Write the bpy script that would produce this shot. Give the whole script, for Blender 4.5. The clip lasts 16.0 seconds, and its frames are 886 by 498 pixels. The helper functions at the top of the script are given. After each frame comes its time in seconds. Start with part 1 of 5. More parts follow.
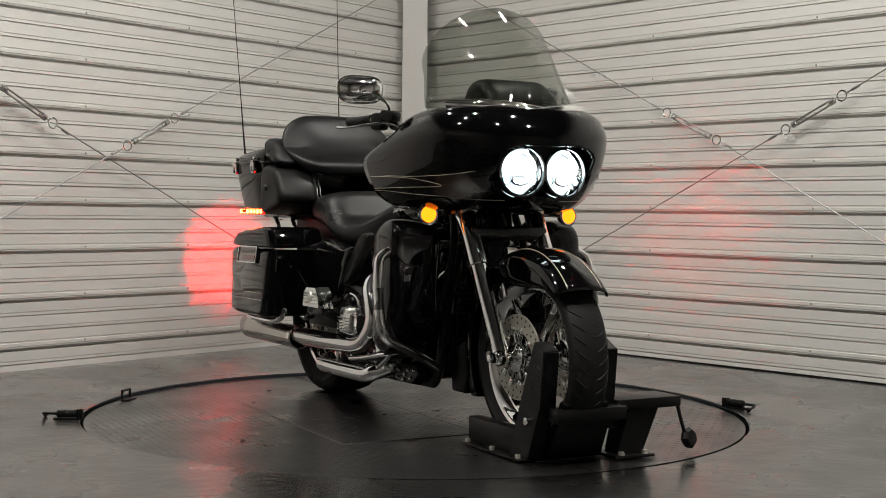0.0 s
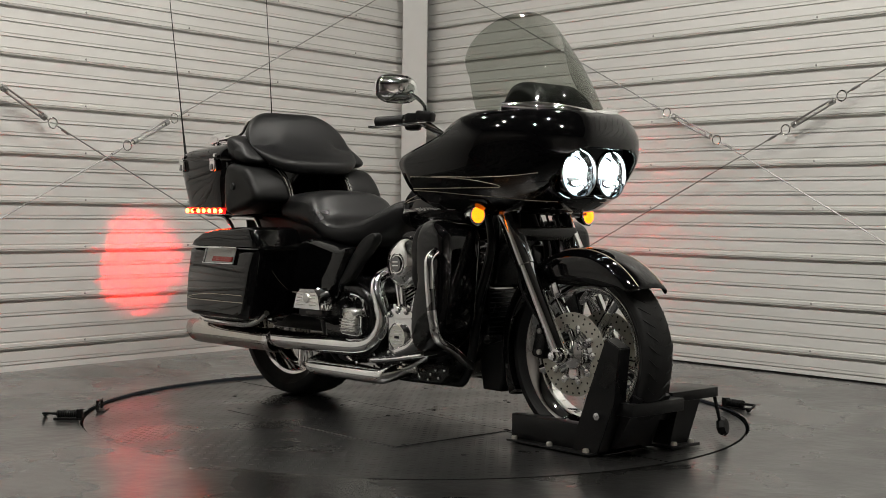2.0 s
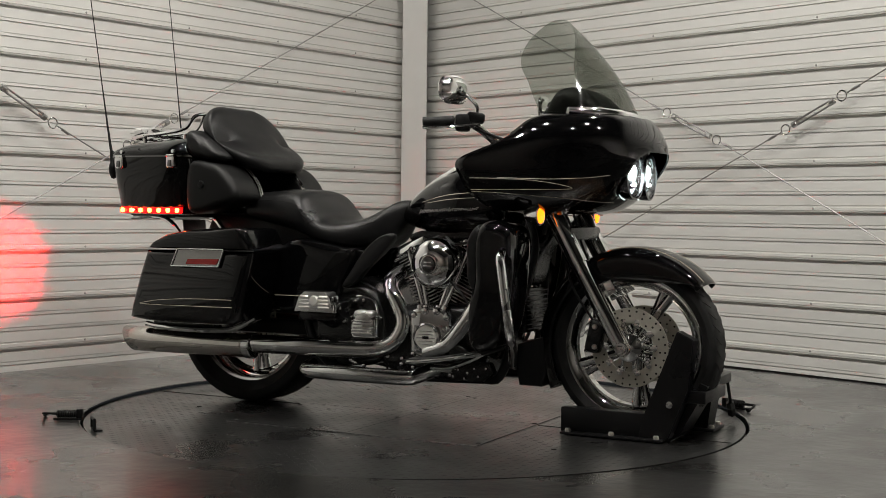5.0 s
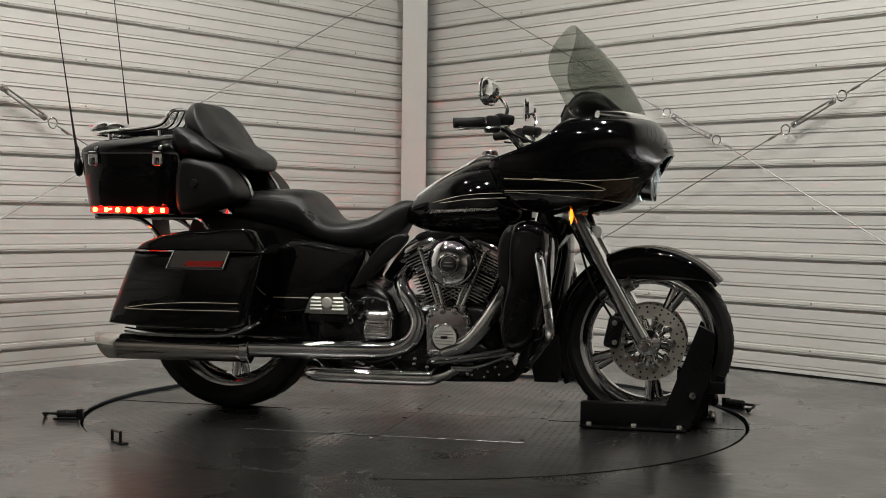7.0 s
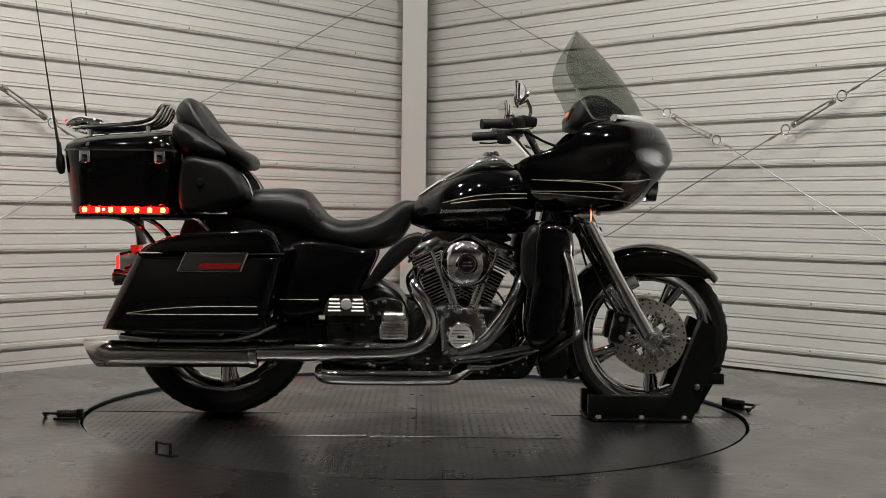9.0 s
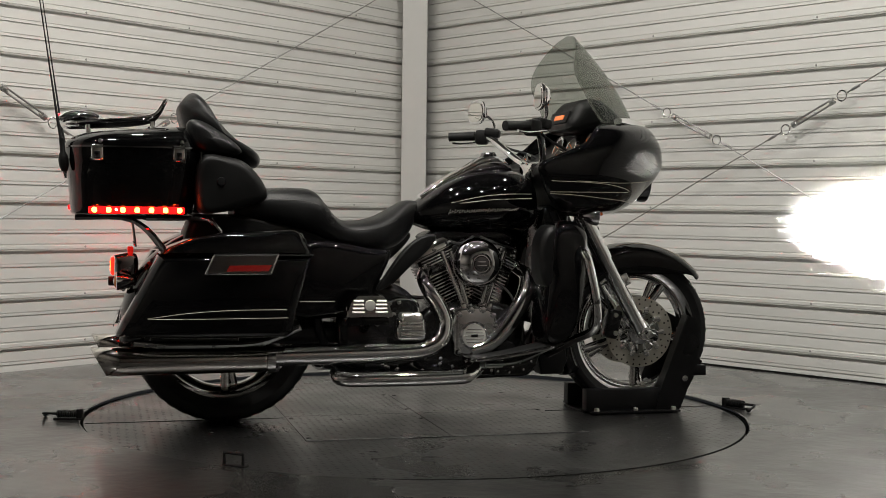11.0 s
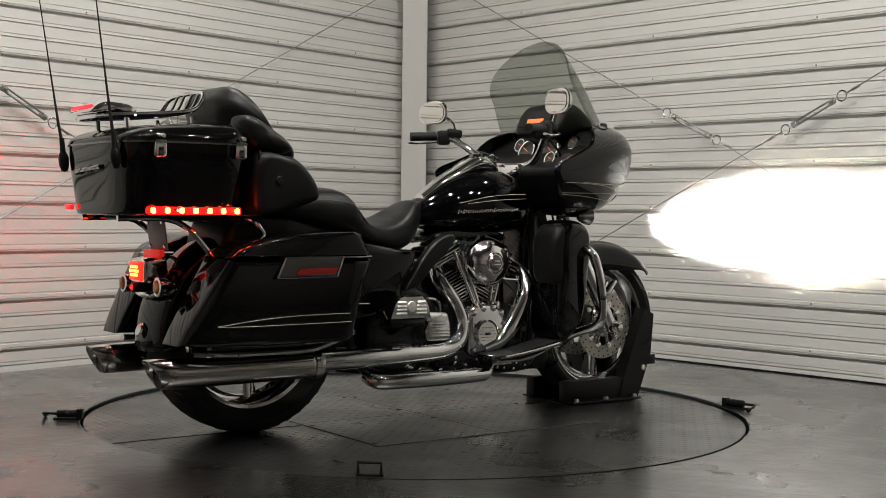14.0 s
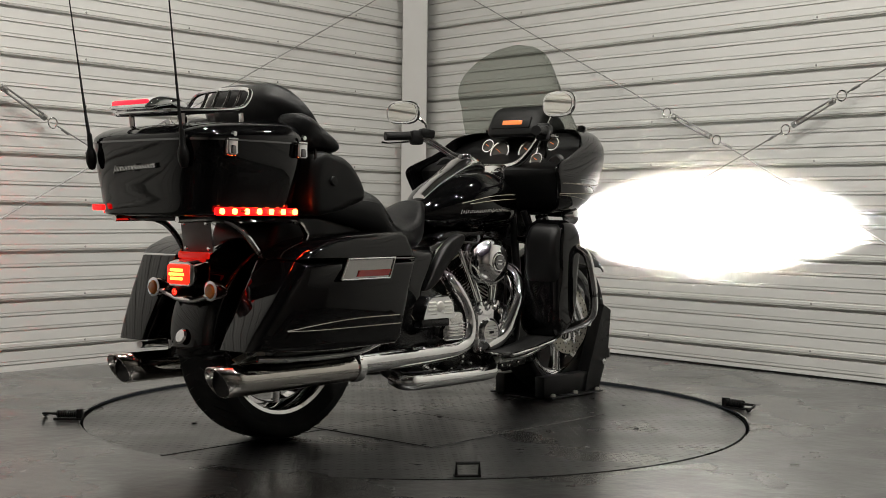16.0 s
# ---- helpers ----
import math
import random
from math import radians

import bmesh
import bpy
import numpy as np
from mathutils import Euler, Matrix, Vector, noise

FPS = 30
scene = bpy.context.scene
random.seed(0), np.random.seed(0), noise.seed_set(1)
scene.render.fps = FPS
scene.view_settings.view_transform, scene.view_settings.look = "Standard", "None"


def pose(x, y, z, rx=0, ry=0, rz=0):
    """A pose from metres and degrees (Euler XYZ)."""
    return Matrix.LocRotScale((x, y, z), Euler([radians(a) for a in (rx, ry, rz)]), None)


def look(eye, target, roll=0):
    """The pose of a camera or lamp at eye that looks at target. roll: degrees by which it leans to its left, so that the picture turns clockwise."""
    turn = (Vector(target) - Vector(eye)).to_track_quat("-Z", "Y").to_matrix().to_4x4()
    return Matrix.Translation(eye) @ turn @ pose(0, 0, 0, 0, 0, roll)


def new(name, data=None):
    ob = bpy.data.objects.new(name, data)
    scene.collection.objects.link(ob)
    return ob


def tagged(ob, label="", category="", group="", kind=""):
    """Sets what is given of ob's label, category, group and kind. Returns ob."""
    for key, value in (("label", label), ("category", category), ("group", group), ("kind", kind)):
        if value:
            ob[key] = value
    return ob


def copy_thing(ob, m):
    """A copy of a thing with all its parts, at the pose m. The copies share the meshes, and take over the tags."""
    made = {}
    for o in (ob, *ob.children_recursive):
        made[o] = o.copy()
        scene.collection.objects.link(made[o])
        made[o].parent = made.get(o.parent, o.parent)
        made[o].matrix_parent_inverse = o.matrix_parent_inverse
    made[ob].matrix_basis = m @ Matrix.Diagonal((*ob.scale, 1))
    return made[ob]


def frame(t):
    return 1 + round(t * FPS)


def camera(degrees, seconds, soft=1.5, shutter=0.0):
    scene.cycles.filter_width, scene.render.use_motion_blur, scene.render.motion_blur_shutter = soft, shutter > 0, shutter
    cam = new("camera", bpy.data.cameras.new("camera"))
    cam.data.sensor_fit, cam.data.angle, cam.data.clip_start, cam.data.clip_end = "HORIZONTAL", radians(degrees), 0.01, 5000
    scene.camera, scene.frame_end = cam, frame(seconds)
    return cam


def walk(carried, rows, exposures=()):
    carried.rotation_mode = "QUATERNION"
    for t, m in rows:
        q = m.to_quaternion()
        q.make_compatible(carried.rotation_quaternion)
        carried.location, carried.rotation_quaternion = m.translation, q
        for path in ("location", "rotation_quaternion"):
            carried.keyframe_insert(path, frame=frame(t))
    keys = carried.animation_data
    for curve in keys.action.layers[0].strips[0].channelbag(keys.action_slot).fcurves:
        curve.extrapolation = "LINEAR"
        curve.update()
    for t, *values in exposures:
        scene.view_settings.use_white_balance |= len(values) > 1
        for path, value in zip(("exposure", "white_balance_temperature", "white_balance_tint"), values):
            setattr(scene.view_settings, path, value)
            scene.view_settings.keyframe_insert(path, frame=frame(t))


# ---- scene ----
# camera: stands still on a tripod, level with the fuel tank
cam = camera(37.465, 16.0, soft=0.8)
EYE, AIM = (0.0, -4.990, 0.7675), (0.01906, -3.99066, 0.73982)
walk(cam, [(0.0, look(EYE, AIM, 0.695)), (16.0, look(EYE, AIM, 0.695))],
     exposures=[(0.0, 0.0), (16.0, 0.0)])

# ---- light ----
world = bpy.data.worlds.new("world")
scene.world = world
world.use_nodes = True
world.node_tree.nodes["Background"].inputs["Color"].default_value = (0.6, 0.65, 0.7, 1)
world.node_tree.nodes["Background"].inputs["Strength"].default_value = 0.02


def area(name, x, y, z, size, watts, colour, tilt=(0, 0)):
    d = bpy.data.lights.new(name, "AREA")
    d.shape, d.size, d.energy, d.color = "DISK", size, watts, colour
    o = new(name, d)
    o.matrix_world = look((x, y, z), (x + tilt[0], y + tilt[1], 0))
    return o


LAMP_Z = 3.9
LAMPS = [(-1.25, 0.35), (1.25, 0.45), (-1.2, -1.7), (1.2, -1.7), (-0.45, -1.0), (0.45, -2.7), (-2.1, -2.3), (2.1, -2.1)]
for lx, ly in LAMPS:
    area("ceiling_lamp_light", lx, ly, LAMP_Z - 0.06, 0.12, 35.5, (1.0, 0.965, 0.895))


# ---- materials ----
def material(name):
    m = bpy.data.materials.new(name)
    m.use_nodes = True
    nt = m.node_tree
    return m, nt, nt.nodes["Principled BSDF"]


def node(nt, kind, **values):
    n = nt.nodes.new(kind)
    for k, v in values.items():
        n.inputs[k].default_value = v
    return n


def surface(name, base, rough, metal=0.0, grain=60.0, spread=0.25, bump=0.0, stains=3.0, stain=0.2, coat=0.0, rough_spread=0.25, coat_rough=0.03, spec=0.5):
    """Base colour with fine grain and broad stains, both also on the roughness; bump in metres."""
    m, nt, b = material(name)
    co = nt.nodes.new("ShaderNodeTexCoord")
    fine = node(nt, "ShaderNodeTexNoise", Scale=grain, Detail=4.0)
    broad = node(nt, "ShaderNodeTexNoise", Scale=stains, Detail=5.0)
    for n in (fine, broad):
        nt.links.new(co.outputs["Object"], n.inputs["Vector"])
    add = nt.nodes.new("ShaderNodeMath")
    add.operation = "MULTIPLY_ADD"
    nt.links.new(fine.outputs["Fac"], add.inputs[0])
    add.inputs[1].default_value = spread
    sub = nt.nodes.new("ShaderNodeMath")
    sub.operation = "MULTIPLY_ADD"
    nt.links.new(broad.outputs["Fac"], sub.inputs[0])
    sub.inputs[1].default_value = stain
    sub.inputs[2].default_value = 1.0 - 0.5 * (spread + stain)
    nt.links.new(sub.outputs[0], add.inputs[2])
    mix = nt.nodes.new("ShaderNodeVectorMath")
    mix.operation = "SCALE"
    mix.inputs[0].default_value = base
    nt.links.new(add.outputs[0], mix.inputs["Scale"])
    nt.links.new(mix.outputs[0], b.inputs["Base Color"])
    r = nt.nodes.new("ShaderNodeMapRange")
    r.inputs["From Min"].default_value, r.inputs["From Max"].default_value = 0.3, 0.7
    r.inputs["To Min"].default_value = rough * (1 - rough_spread)
    r.inputs["To Max"].default_value = min(1.0, rough * (1 + rough_spread))
    nt.links.new(broad.outputs["Fac"], r.inputs["Value"])
    nt.links.new(r.outputs[0], b.inputs["Roughness"])
    b.inputs["Metallic"].default_value = metal
    b.inputs["Coat Weight"].default_value = coat
    b.inputs["Specular IOR Level"].default_value = spec
    b.inputs["Coat Roughness"].default_value = coat_rough
    if bump:
        bp = nt.nodes.new("ShaderNodeBump")
        bp.inputs["Strength"].default_value = 1.0
        bp.inputs["Distance"].default_value = bump
        nt.links.new(fine.outputs["Fac"], bp.inputs["Height"])
        nt.links.new(bp.outputs[0], b.inputs["Normal"])
    return m


def glow(name, colour, strength):
    m, nt, b = material(name)
    b.inputs["Base Color"].default_value = (*colour, 1)
    b.inputs["Emission Color"].default_value = (*colour, 1)
    b.inputs["Emission Strength"].default_value = strength
    b.inputs["Roughness"].default_value = 0.2
    return m


def tinted(name, colour, gloss=0.02):
    m, nt, b = material(name)
    nt.nodes.remove(b)
    t = nt.nodes.new("ShaderNodeBsdfTransparent")
    t.inputs[0].default_value = (*colour, 1)
    g = nt.nodes.new("ShaderNodeBsdfGlossy")
    g.inputs["Roughness"].default_value = gloss
    f = nt.nodes.new("ShaderNodeMapRange")
    lw = nt.nodes.new("ShaderNodeLayerWeight")
    pw = nt.nodes.new("ShaderNodeMath")
    pw.operation = "POWER"
    pw.inputs[1].default_value = 4.0
    nt.links.new(lw.outputs["Facing"], pw.inputs[0])
    nt.links.new(pw.outputs[0], f.inputs["Value"])
    f.inputs["To Min"].default_value, f.inputs["To Max"].default_value = 0.015, 0.45
    mx = nt.nodes.new("ShaderNodeMixShader")
    nt.links.new(f.outputs[0], mx.inputs[0])
    nt.links.new(t.outputs[0], mx.inputs[1])
    nt.links.new(g.outputs[0], mx.inputs[2])
    nt.links.new(mx.outputs[0], nt.nodes["Material Output"].inputs["Surface"])
    return m


M_WALL = surface("painted_steel_panel", (0.66, 0.655, 0.63), 0.42, grain=9, spread=0.06, stains=0.9, stain=0.10)
M_POST = surface("painted_steel_post", (0.60, 0.59, 0.57), 0.5, grain=14, spread=0.06, stains=1.2, stain=0.08)
M_BACKWALL = surface("unseen_back_wall", (0.40, 0.38, 0.355), 0.7, grain=6, spread=0.2)
M_CEIL = surface("shed_ceiling", (0.10, 0.098, 0.094), 0.8, grain=6, spread=0.2)
M_FLOOR = surface("painted_concrete", (0.0085, 0.0083, 0.0078), 0.32, coat=1.0, coat_rough=0.20, grain=22, spread=0.40, bump=0.0026, stains=1.6, stain=0.60, rough_spread=0.6)
M_TABLE = surface("painted_tread_plate", (0.008, 0.0079, 0.0077), 0.34, coat=0.65, coat_rough=0.26, grain=70, spread=0.3, bump=0.0005, stains=2.2, stain=0.4, rough_spread=0.4)
M_PAINT = surface("gloss_black_paint", (0.0014, 0.0014, 0.0016), 0.045, grain=300, spread=0.3, stains=5, stain=0.3, coat=0.0)
M_CHROME = surface("chrome", (0.90, 0.90, 0.90), 0.045, metal=1.0, grain=40, spread=0.06, stains=7, stain=0.08)
M_DARKCHROME = surface("smoked_chrome", (0.20, 0.20, 0.205), 0.10, metal=1.0, grain=40, spread=0.1, stains=7, stain=0.1)
M_DIMCHROME = surface("chrome_dark_reflection", (0.40, 0.39, 0.38), 0.10, metal=1.0, grain=40, spread=0.1, stains=7, stain=0.1)
M_NICKEL = surface("heat_dulled_chrome", (0.66, 0.63, 0.59), 0.085, metal=1.0, grain=30, spread=0.10, stains=6, stain=0.18)
M_STEEL = surface("brushed_steel", (0.72, 0.70, 0.65), 0.36, metal=1.0, grain=120, spread=0.2, bump=0.0001, stains=12, stain=0.2)
M_SATIN = surface("satin_steel", (0.74, 0.73, 0.69), 0.46, metal=0.75, grain=150, spread=0.15, bump=0.0001, stains=14, stain=0.2)
M_DISC = surface("drilled_disc_steel", (0.50, 0.48, 0.42), 0.40, metal=0.8, grain=150, spread=0.15, bump=0.0001, stains=14, stain=0.25)
M_ALU = surface("polished_aluminium", (0.84, 0.83, 0.80), 0.26, metal=1.0, grain=90, spread=0.15, stains=9, stain=0.15)
M_LEATHER = surface("black_leather", spec=0.30, base=(0.006, 0.006, 0.0063), rough=0.36, grain=330, spread=0.4, bump=0.0006, stains=6, stain=0.3)
M_RUBBER = surface("tyre_rubber", spec=0.28, base=(0.0085, 0.0085, 0.0085), rough=0.62, grain=160, spread=0.4, bump=0.0008, stains=8, stain=0.4)
M_PLASTIC = surface("black_plastic", spec=0.25, base=(0.0045, 0.0045, 0.0045), rough=0.42, grain=240, spread=0.3, bump=0.0003, stains=6, stain=0.3)
M_ENGINE = surface("black_engine_enamel", (0.004, 0.004, 0.0043), 0.24, grain=180, spread=0.4, bump=0.0006, stains=9, stain=0.4)
M_FRAME = surface("black_powder_coat", spec=0.32, base=(0.0042, 0.0042, 0.0045), rough=0.36, grain=220, spread=0.3, bump=0.0005, stains=5, stain=0.35)
M_STRIPE = surface("gold_pinstripe", (0.42, 0.37, 0.29), 0.35, grain=100, spread=0.1)
M_BROWN = surface("orange_brown_gloss", (0.050, 0.024, 0.010), 0.16, grain=200, spread=0.3, coat=1.0)
M_WIRE = surface("galvanised_wire", (0.36, 0.36, 0.35), 0.42, metal=1.0, grain=200, spread=0.3)
M_SHIELD = tinted("tinted_acrylic", (0.71, 0.725, 0.70))
M_LENS = tinted("clear_lens", (0.93, 0.94, 0.95))
M_MIRROR = surface("mirror_glass", (0.82, 0.81, 0.76), 0.02, metal=1.0, grain=20, spread=0.03)
M_REDLENS = surface("red_reflector", (0.22, 0.010, 0.008), 0.15, grain=400, spread=0.3, bump=0.0006, coat=1.0)
M_AMBERDARK = surface("amber_lens", (0.50, 0.17, 0.03), 0.15, grain=300, spread=0.2, coat=1.0)
M_DIAL = surface("gauge_face", (0.05, 0.048, 0.042), 0.4, grain=80, spread=0.3)
M_PLATE = surface("licence_plate_back", (0.20, 0.195, 0.19), 0.4, grain=60, spread=0.2)
G_HEAD = glow("headlight_glow", (0.88, 1.0, 0.97), 14.0)
G_LOW = glow("headlight_low_glow", (0.80, 0.97, 1.0), 1.8)
G_BRAKESPOT = glow("added_brake_spot", (1.0, 0.006, 0.003), 150000.0)
G_FRINGE = glow("added_beam_fringe", (1.0, 0.90, 0.76), 75000.0)
G_HALO = glow("added_beam_halo", (1.0, 0.80, 0.58), 16000.0)
G_SIDESPOT = glow("added_side_spot", (1.0, 0.010, 0.004), 150000.0)
G_BEAM = glow("headlight_projector", (1.0, 0.96, 0.92), 950000.0)
G_LED = glow("red_led", (1.0, 0.075, 0.010), 60.0)
G_LEDRED = glow("red_led_strip", (1.0, 0.004, 0.004), 4.0)
G_TAIL = glow("tail_lamp_glow", (1.0, 0.020, 0.008), 2.2)
G_TAILCORE = glow("tail_lamp_core", (1.0, 0.17, 0.02), 9.0)
G_PLATE = glow("plate_lamp_glow", (1.0, 0.02, 0.012), 0.35)
G_AMBER = glow("amber_signal", (1.0, 0.165, 0.004), 4.0)
G_RACK = glow("rack_lamp_glow", (1.0, 0.02, 0.05), 0.8)
G_DISPLAY = glow("radio_display", (0.9, 0.22, 0.06), 0.35)


# ---- mesh helpers ----
def V(*a):
    return Vector(a)


def part(name, bm, mat, parent=None, label="", sharp=35, kind=""):
    """Links a bmesh as one mesh object under a thing or under a part."""
    bmesh.ops.recalc_face_normals(bm, faces=bm.faces)
    me = bpy.data.meshes.new(name)
    bm.to_mesh(me)
    bm.free()
    me.materials.append(mat)
    me.polygons.foreach_set("use_smooth", [True] * len(me.polygons))
    me.set_sharp_from_angle(angle=radians(sharp))
    ob = new(name, me)
    ob.parent = parent
    return tagged(ob, label=label, kind=kind)


def thing(name, label, category, group=""):
    return tagged(new(name), label=label, category=category, group=group)


def spline(pts, n=6, closed=False):
    """Catmull-Rom through the points."""
    pts = [Vector(p) for p in pts]
    k, out = len(pts), []
    for i in range(k if closed else k - 1):
        p1, p2 = pts[i], pts[(i + 1) % k]
        p0 = pts[i - 1] if closed or i else p1 * 2 - p2
        p3 = pts[(i + 2) % k] if closed or i + 2 < k else p2 * 2 - p1
        for j in range(n):
            t = j / n
            out.append(0.5 * (2 * p1 + (p2 - p0) * t + (2 * p0 - 5 * p1 + 4 * p2 - p3) * t * t + (3 * p1 - p0 - 3 * p2 + p3) * t ** 3))
    if not closed:
        out.append(pts[-1])
    return out


def loft(rings, closed=True, caps=True, bm=None):
    bm = bm or bmesh.new()
    rows = [[bm.verts.new(p) for p in ring] for ring in rings]
    for a, b in zip(rows, rows[1:]):
        k = len(a)
        for i in range(k if closed else k - 1):
            j = (i + 1) % k
            bm.faces.new((a[i], a[j], b[j], b[i]))
    if caps and closed:
        bm.faces.new(rows[0])
        bm.faces.new(rows[-1])
    return bm


def frames(path):
    """Parallel-transported side vectors along a path."""
    out, side = [], None
    for i, p in enumerate(path):
        d = (path[min(i + 1, len(path) - 1)] - path[max(i - 1, 0)]).normalized()
        if side is None:
            side = d.cross(V(0, 0, 1) if abs(d.z) < 0.9 else V(1, 0, 0)).normalized()
        side = (side - d * side.dot(d)).normalized()
        out.append((p, side, d.cross(side).normalized()))
    return out


def tube(pts, r, n=12, smooth=5, bm=None, squash=1.0, closed=False):
    path = spline(pts, smooth, closed) if smooth > 1 else [Vector(p) for p in pts]
    if closed:
        path.append(path[0])
    m = len(path) - 1
    if isinstance(r, (int, float)):
        r = [r, r]
    rings = []
    for i, (p, a, b) in enumerate(frames(path)):
        f = i / m * (len(r) - 1)
        k = min(int(f), len(r) - 2)
        q = r[k] + (r[k + 1] - r[k]) * (f - k)
        rings.append([p + a * (q * math.cos(2 * math.pi * j / n)) + b * (q * squash * math.sin(2 * math.pi * j / n)) for j in range(n)])
    return loft(rings, bm=bm)


def lathe(profile, origin=(0, 0, 0), axis=(0, 1, 0), n=40, bm=None, close=False):
    """Turns (radius, height) pairs about an axis."""
    ax = Vector(axis).normalized()
    a = ax.cross(V(0, 0, 1) if abs(ax.z) < 0.9 else V(1, 0, 0)).normalized()
    b, o = ax.cross(a), Vector(origin)
    if close:
        profile = list(profile) + [profile[0]]
    rings = [[o + ax * h + (a * math.cos(2 * math.pi * j / n) + b * math.sin(2 * math.pi * j / n)) * max(r, 1e-4) for j in range(n)] for r, h in profile]
    return loft(rings, caps=not close, bm=bm)


def rbox(c, s, bevel=0.004, turn=None, bm=None, seg=2, taper=1.0):
    """A bevelled box of centre c and sizes s; taper narrows its top."""
    b = bmesh.new()
    bmesh.ops.create_cube(b, size=1.0)
    for v in b.verts:
        k = taper if v.co.z > 0 else 1.0
        v.co = V(v.co.x * s[0] * k, v.co.y * s[1] * k, v.co.z * s[2])
    if bevel:
        bmesh.ops.bevel(b, geom=b.edges[:], offset=bevel, segments=seg, profile=0.5, affect="EDGES")
    m = Matrix.Translation(c) @ (turn or Matrix())
    bmesh.ops.transform(b, matrix=m, verts=b.verts)
    if bm is None:
        return b
    join(bm, b)
    return bm


def join(bm, other):
    me = bpy.data.meshes.new("joined")
    other.to_mesh(me)
    other.free()
    bm.from_mesh(me)
    bpy.data.meshes.remove(me)
    return bm


def pillow(profile, y0, y1, r, smooth=5, seg=5, tilt=0.0, end0=True, end1=True):
    """A side profile of (x, z) pairs carried across from y0 to y1, with its two ends rounded by r."""
    pts = [(p.x, p.y) for p in spline([V(*q, 0) for q in profile], smooth, True)] if smooth > 1 else list(profile)
    cx, cz = sum(p[0] for p in pts) / len(pts), sum(p[1] for p in pts) / len(pts)
    d = 1 if y1 > y0 else -1
    rows = []
    first = [(y0 + d * r * (1 - math.cos(radians(90 * i / seg))), r * (1 - math.sin(radians(90 * i / seg)))) for i in range(seg + 1)] if end0 else [(y0, 0)]
    last = [(y1 - d * r * (1 - math.cos(radians(90 * i / seg))), r * (1 - math.sin(radians(90 * i / seg)))) for i in range(seg, -1, -1)] if end1 else [(y1, 0)]
    for y, inset in first + last:
        row = []
        for x, z in pts:
            dx, dz = x - cx, z - cz
            ln = math.hypot(dx, dz) or 1
            k = max(0.05, 1 - inset / ln)
            row.append(V(cx + dx * k + tilt * (y - y0), y, cz + dz * k))
        rows.append(row)
    return loft(rows)


def oval(x, w, z0, z1, n=28, power=2.4, flat=0.0):
    """A superellipse across the bike at x: half-width w, from z0 up to z1; flat lowers its widest level."""
    out = []
    zc = (z0 + z1) / 2 - flat * (z1 - z0) / 2
    for j in range(n):
        t = 2 * math.pi * j / n
        c, s = math.cos(t), math.sin(t)
        y = w * math.copysign(abs(c) ** (2 / power), c)
        h = (z1 - zc) if s > 0 else (zc - z0)
        out.append(V(x, y, zc + h * math.copysign(abs(s) ** (2 / power), s)))
    return out


def refine(rows, n=5):
    """Smoothly filled-in station rows of equal length."""
    out = []
    for i in range(len(rows) - 1):
        a, b = rows[i], rows[i + 1]
        p = rows[i - 1] if i else a
        q = rows[i + 2] if i + 2 < len(rows) else b
        for j in range(n):
            t = j / n
            out.append(tuple(0.5 * (2 * a[k] + (b[k] - p[k]) * t + (2 * p[k] - 5 * a[k] + 4 * b[k] - q[k]) * t * t + (3 * a[k] - p[k] - 3 * b[k] + q[k]) * t ** 3) for k in range(len(a))))
    return out + [tuple(rows[-1])]


def thicken(ob, depth):
    m = ob.modifiers.new("thickness", "SOLIDIFY")
    m.thickness, m.offset = depth, -1.0
    return ob


# ---- the room ----
CORNER = V(0.0052, 3.3062, 0)
LEFT_DIR = V(-math.cos(radians(50.11)), -math.sin(radians(50.11)), 0)
RIGHT_DIR = V(math.cos(radians(48.8)), -math.sin(radians(48.8)), 0)
WALL_H, PITCH, RIB0 = 4.3, 0.2257, 0.114


def quad_sheet(name, pts, mat, thick, label, category, kind="structure"):
    bm = bmesh.new()
    bm.faces.new([bm.verts.new(p) for p in pts])
    ob = part(name, bm, mat)
    thicken(ob, thick)
    return tagged(ob, label=label, category=category, kind=kind)


WELL_R, FLOOR_Z = 1.243, 0.010


def floor_z(x, y):
    """The floor falls by a centimetre towards the front of the turntable."""
    f = min(1.0, max(0.0, (y + 0.95) / 1.0))
    g = min(1.0, max(0.0, (x + 0.9) / 0.9))
    return FLOOR_Z - 0.013 * (1 - f * f * (3 - 2 * f)) * g


def make_floor():
    rings = []
    for r in (WELL_R, WELL_R + 0.004, 1.6, 2.4, 4.0, 7.0, 14.0):
        dip = 0.003 if r == WELL_R else 0.0
        rings.append([V(r * math.cos(2 * math.pi * j / 128), r * math.sin(2 * math.pi * j / 128), floor_z(r * math.cos(2 * math.pi * j / 128), r * math.sin(2 * math.pi * j / 128)) - dip) for j in range(128)])
    floor = part("floor", loft(rings, caps=False), M_FLOOR)
    tagged(floor, "dark grey painted concrete floor with a dull sheen", "floor", kind="structure")
    part("well_rim", lathe([(WELL_R, -0.0065), (WELL_R + 0.02, -0.0075), (WELL_R + 0.02, -0.05), (WELL_R, -0.05)], axis=(0, 0, 1), n=128, close=True), M_PLASTIC, floor, "black edge of the turntable well")
    part("well_bottom", lathe([(0.0, -0.045), (WELL_R + 0.01, -0.045), (WELL_R + 0.01, -0.05), (0.0, -0.05)], axis=(0, 0, 1), n=64), M_PLASTIC, floor)


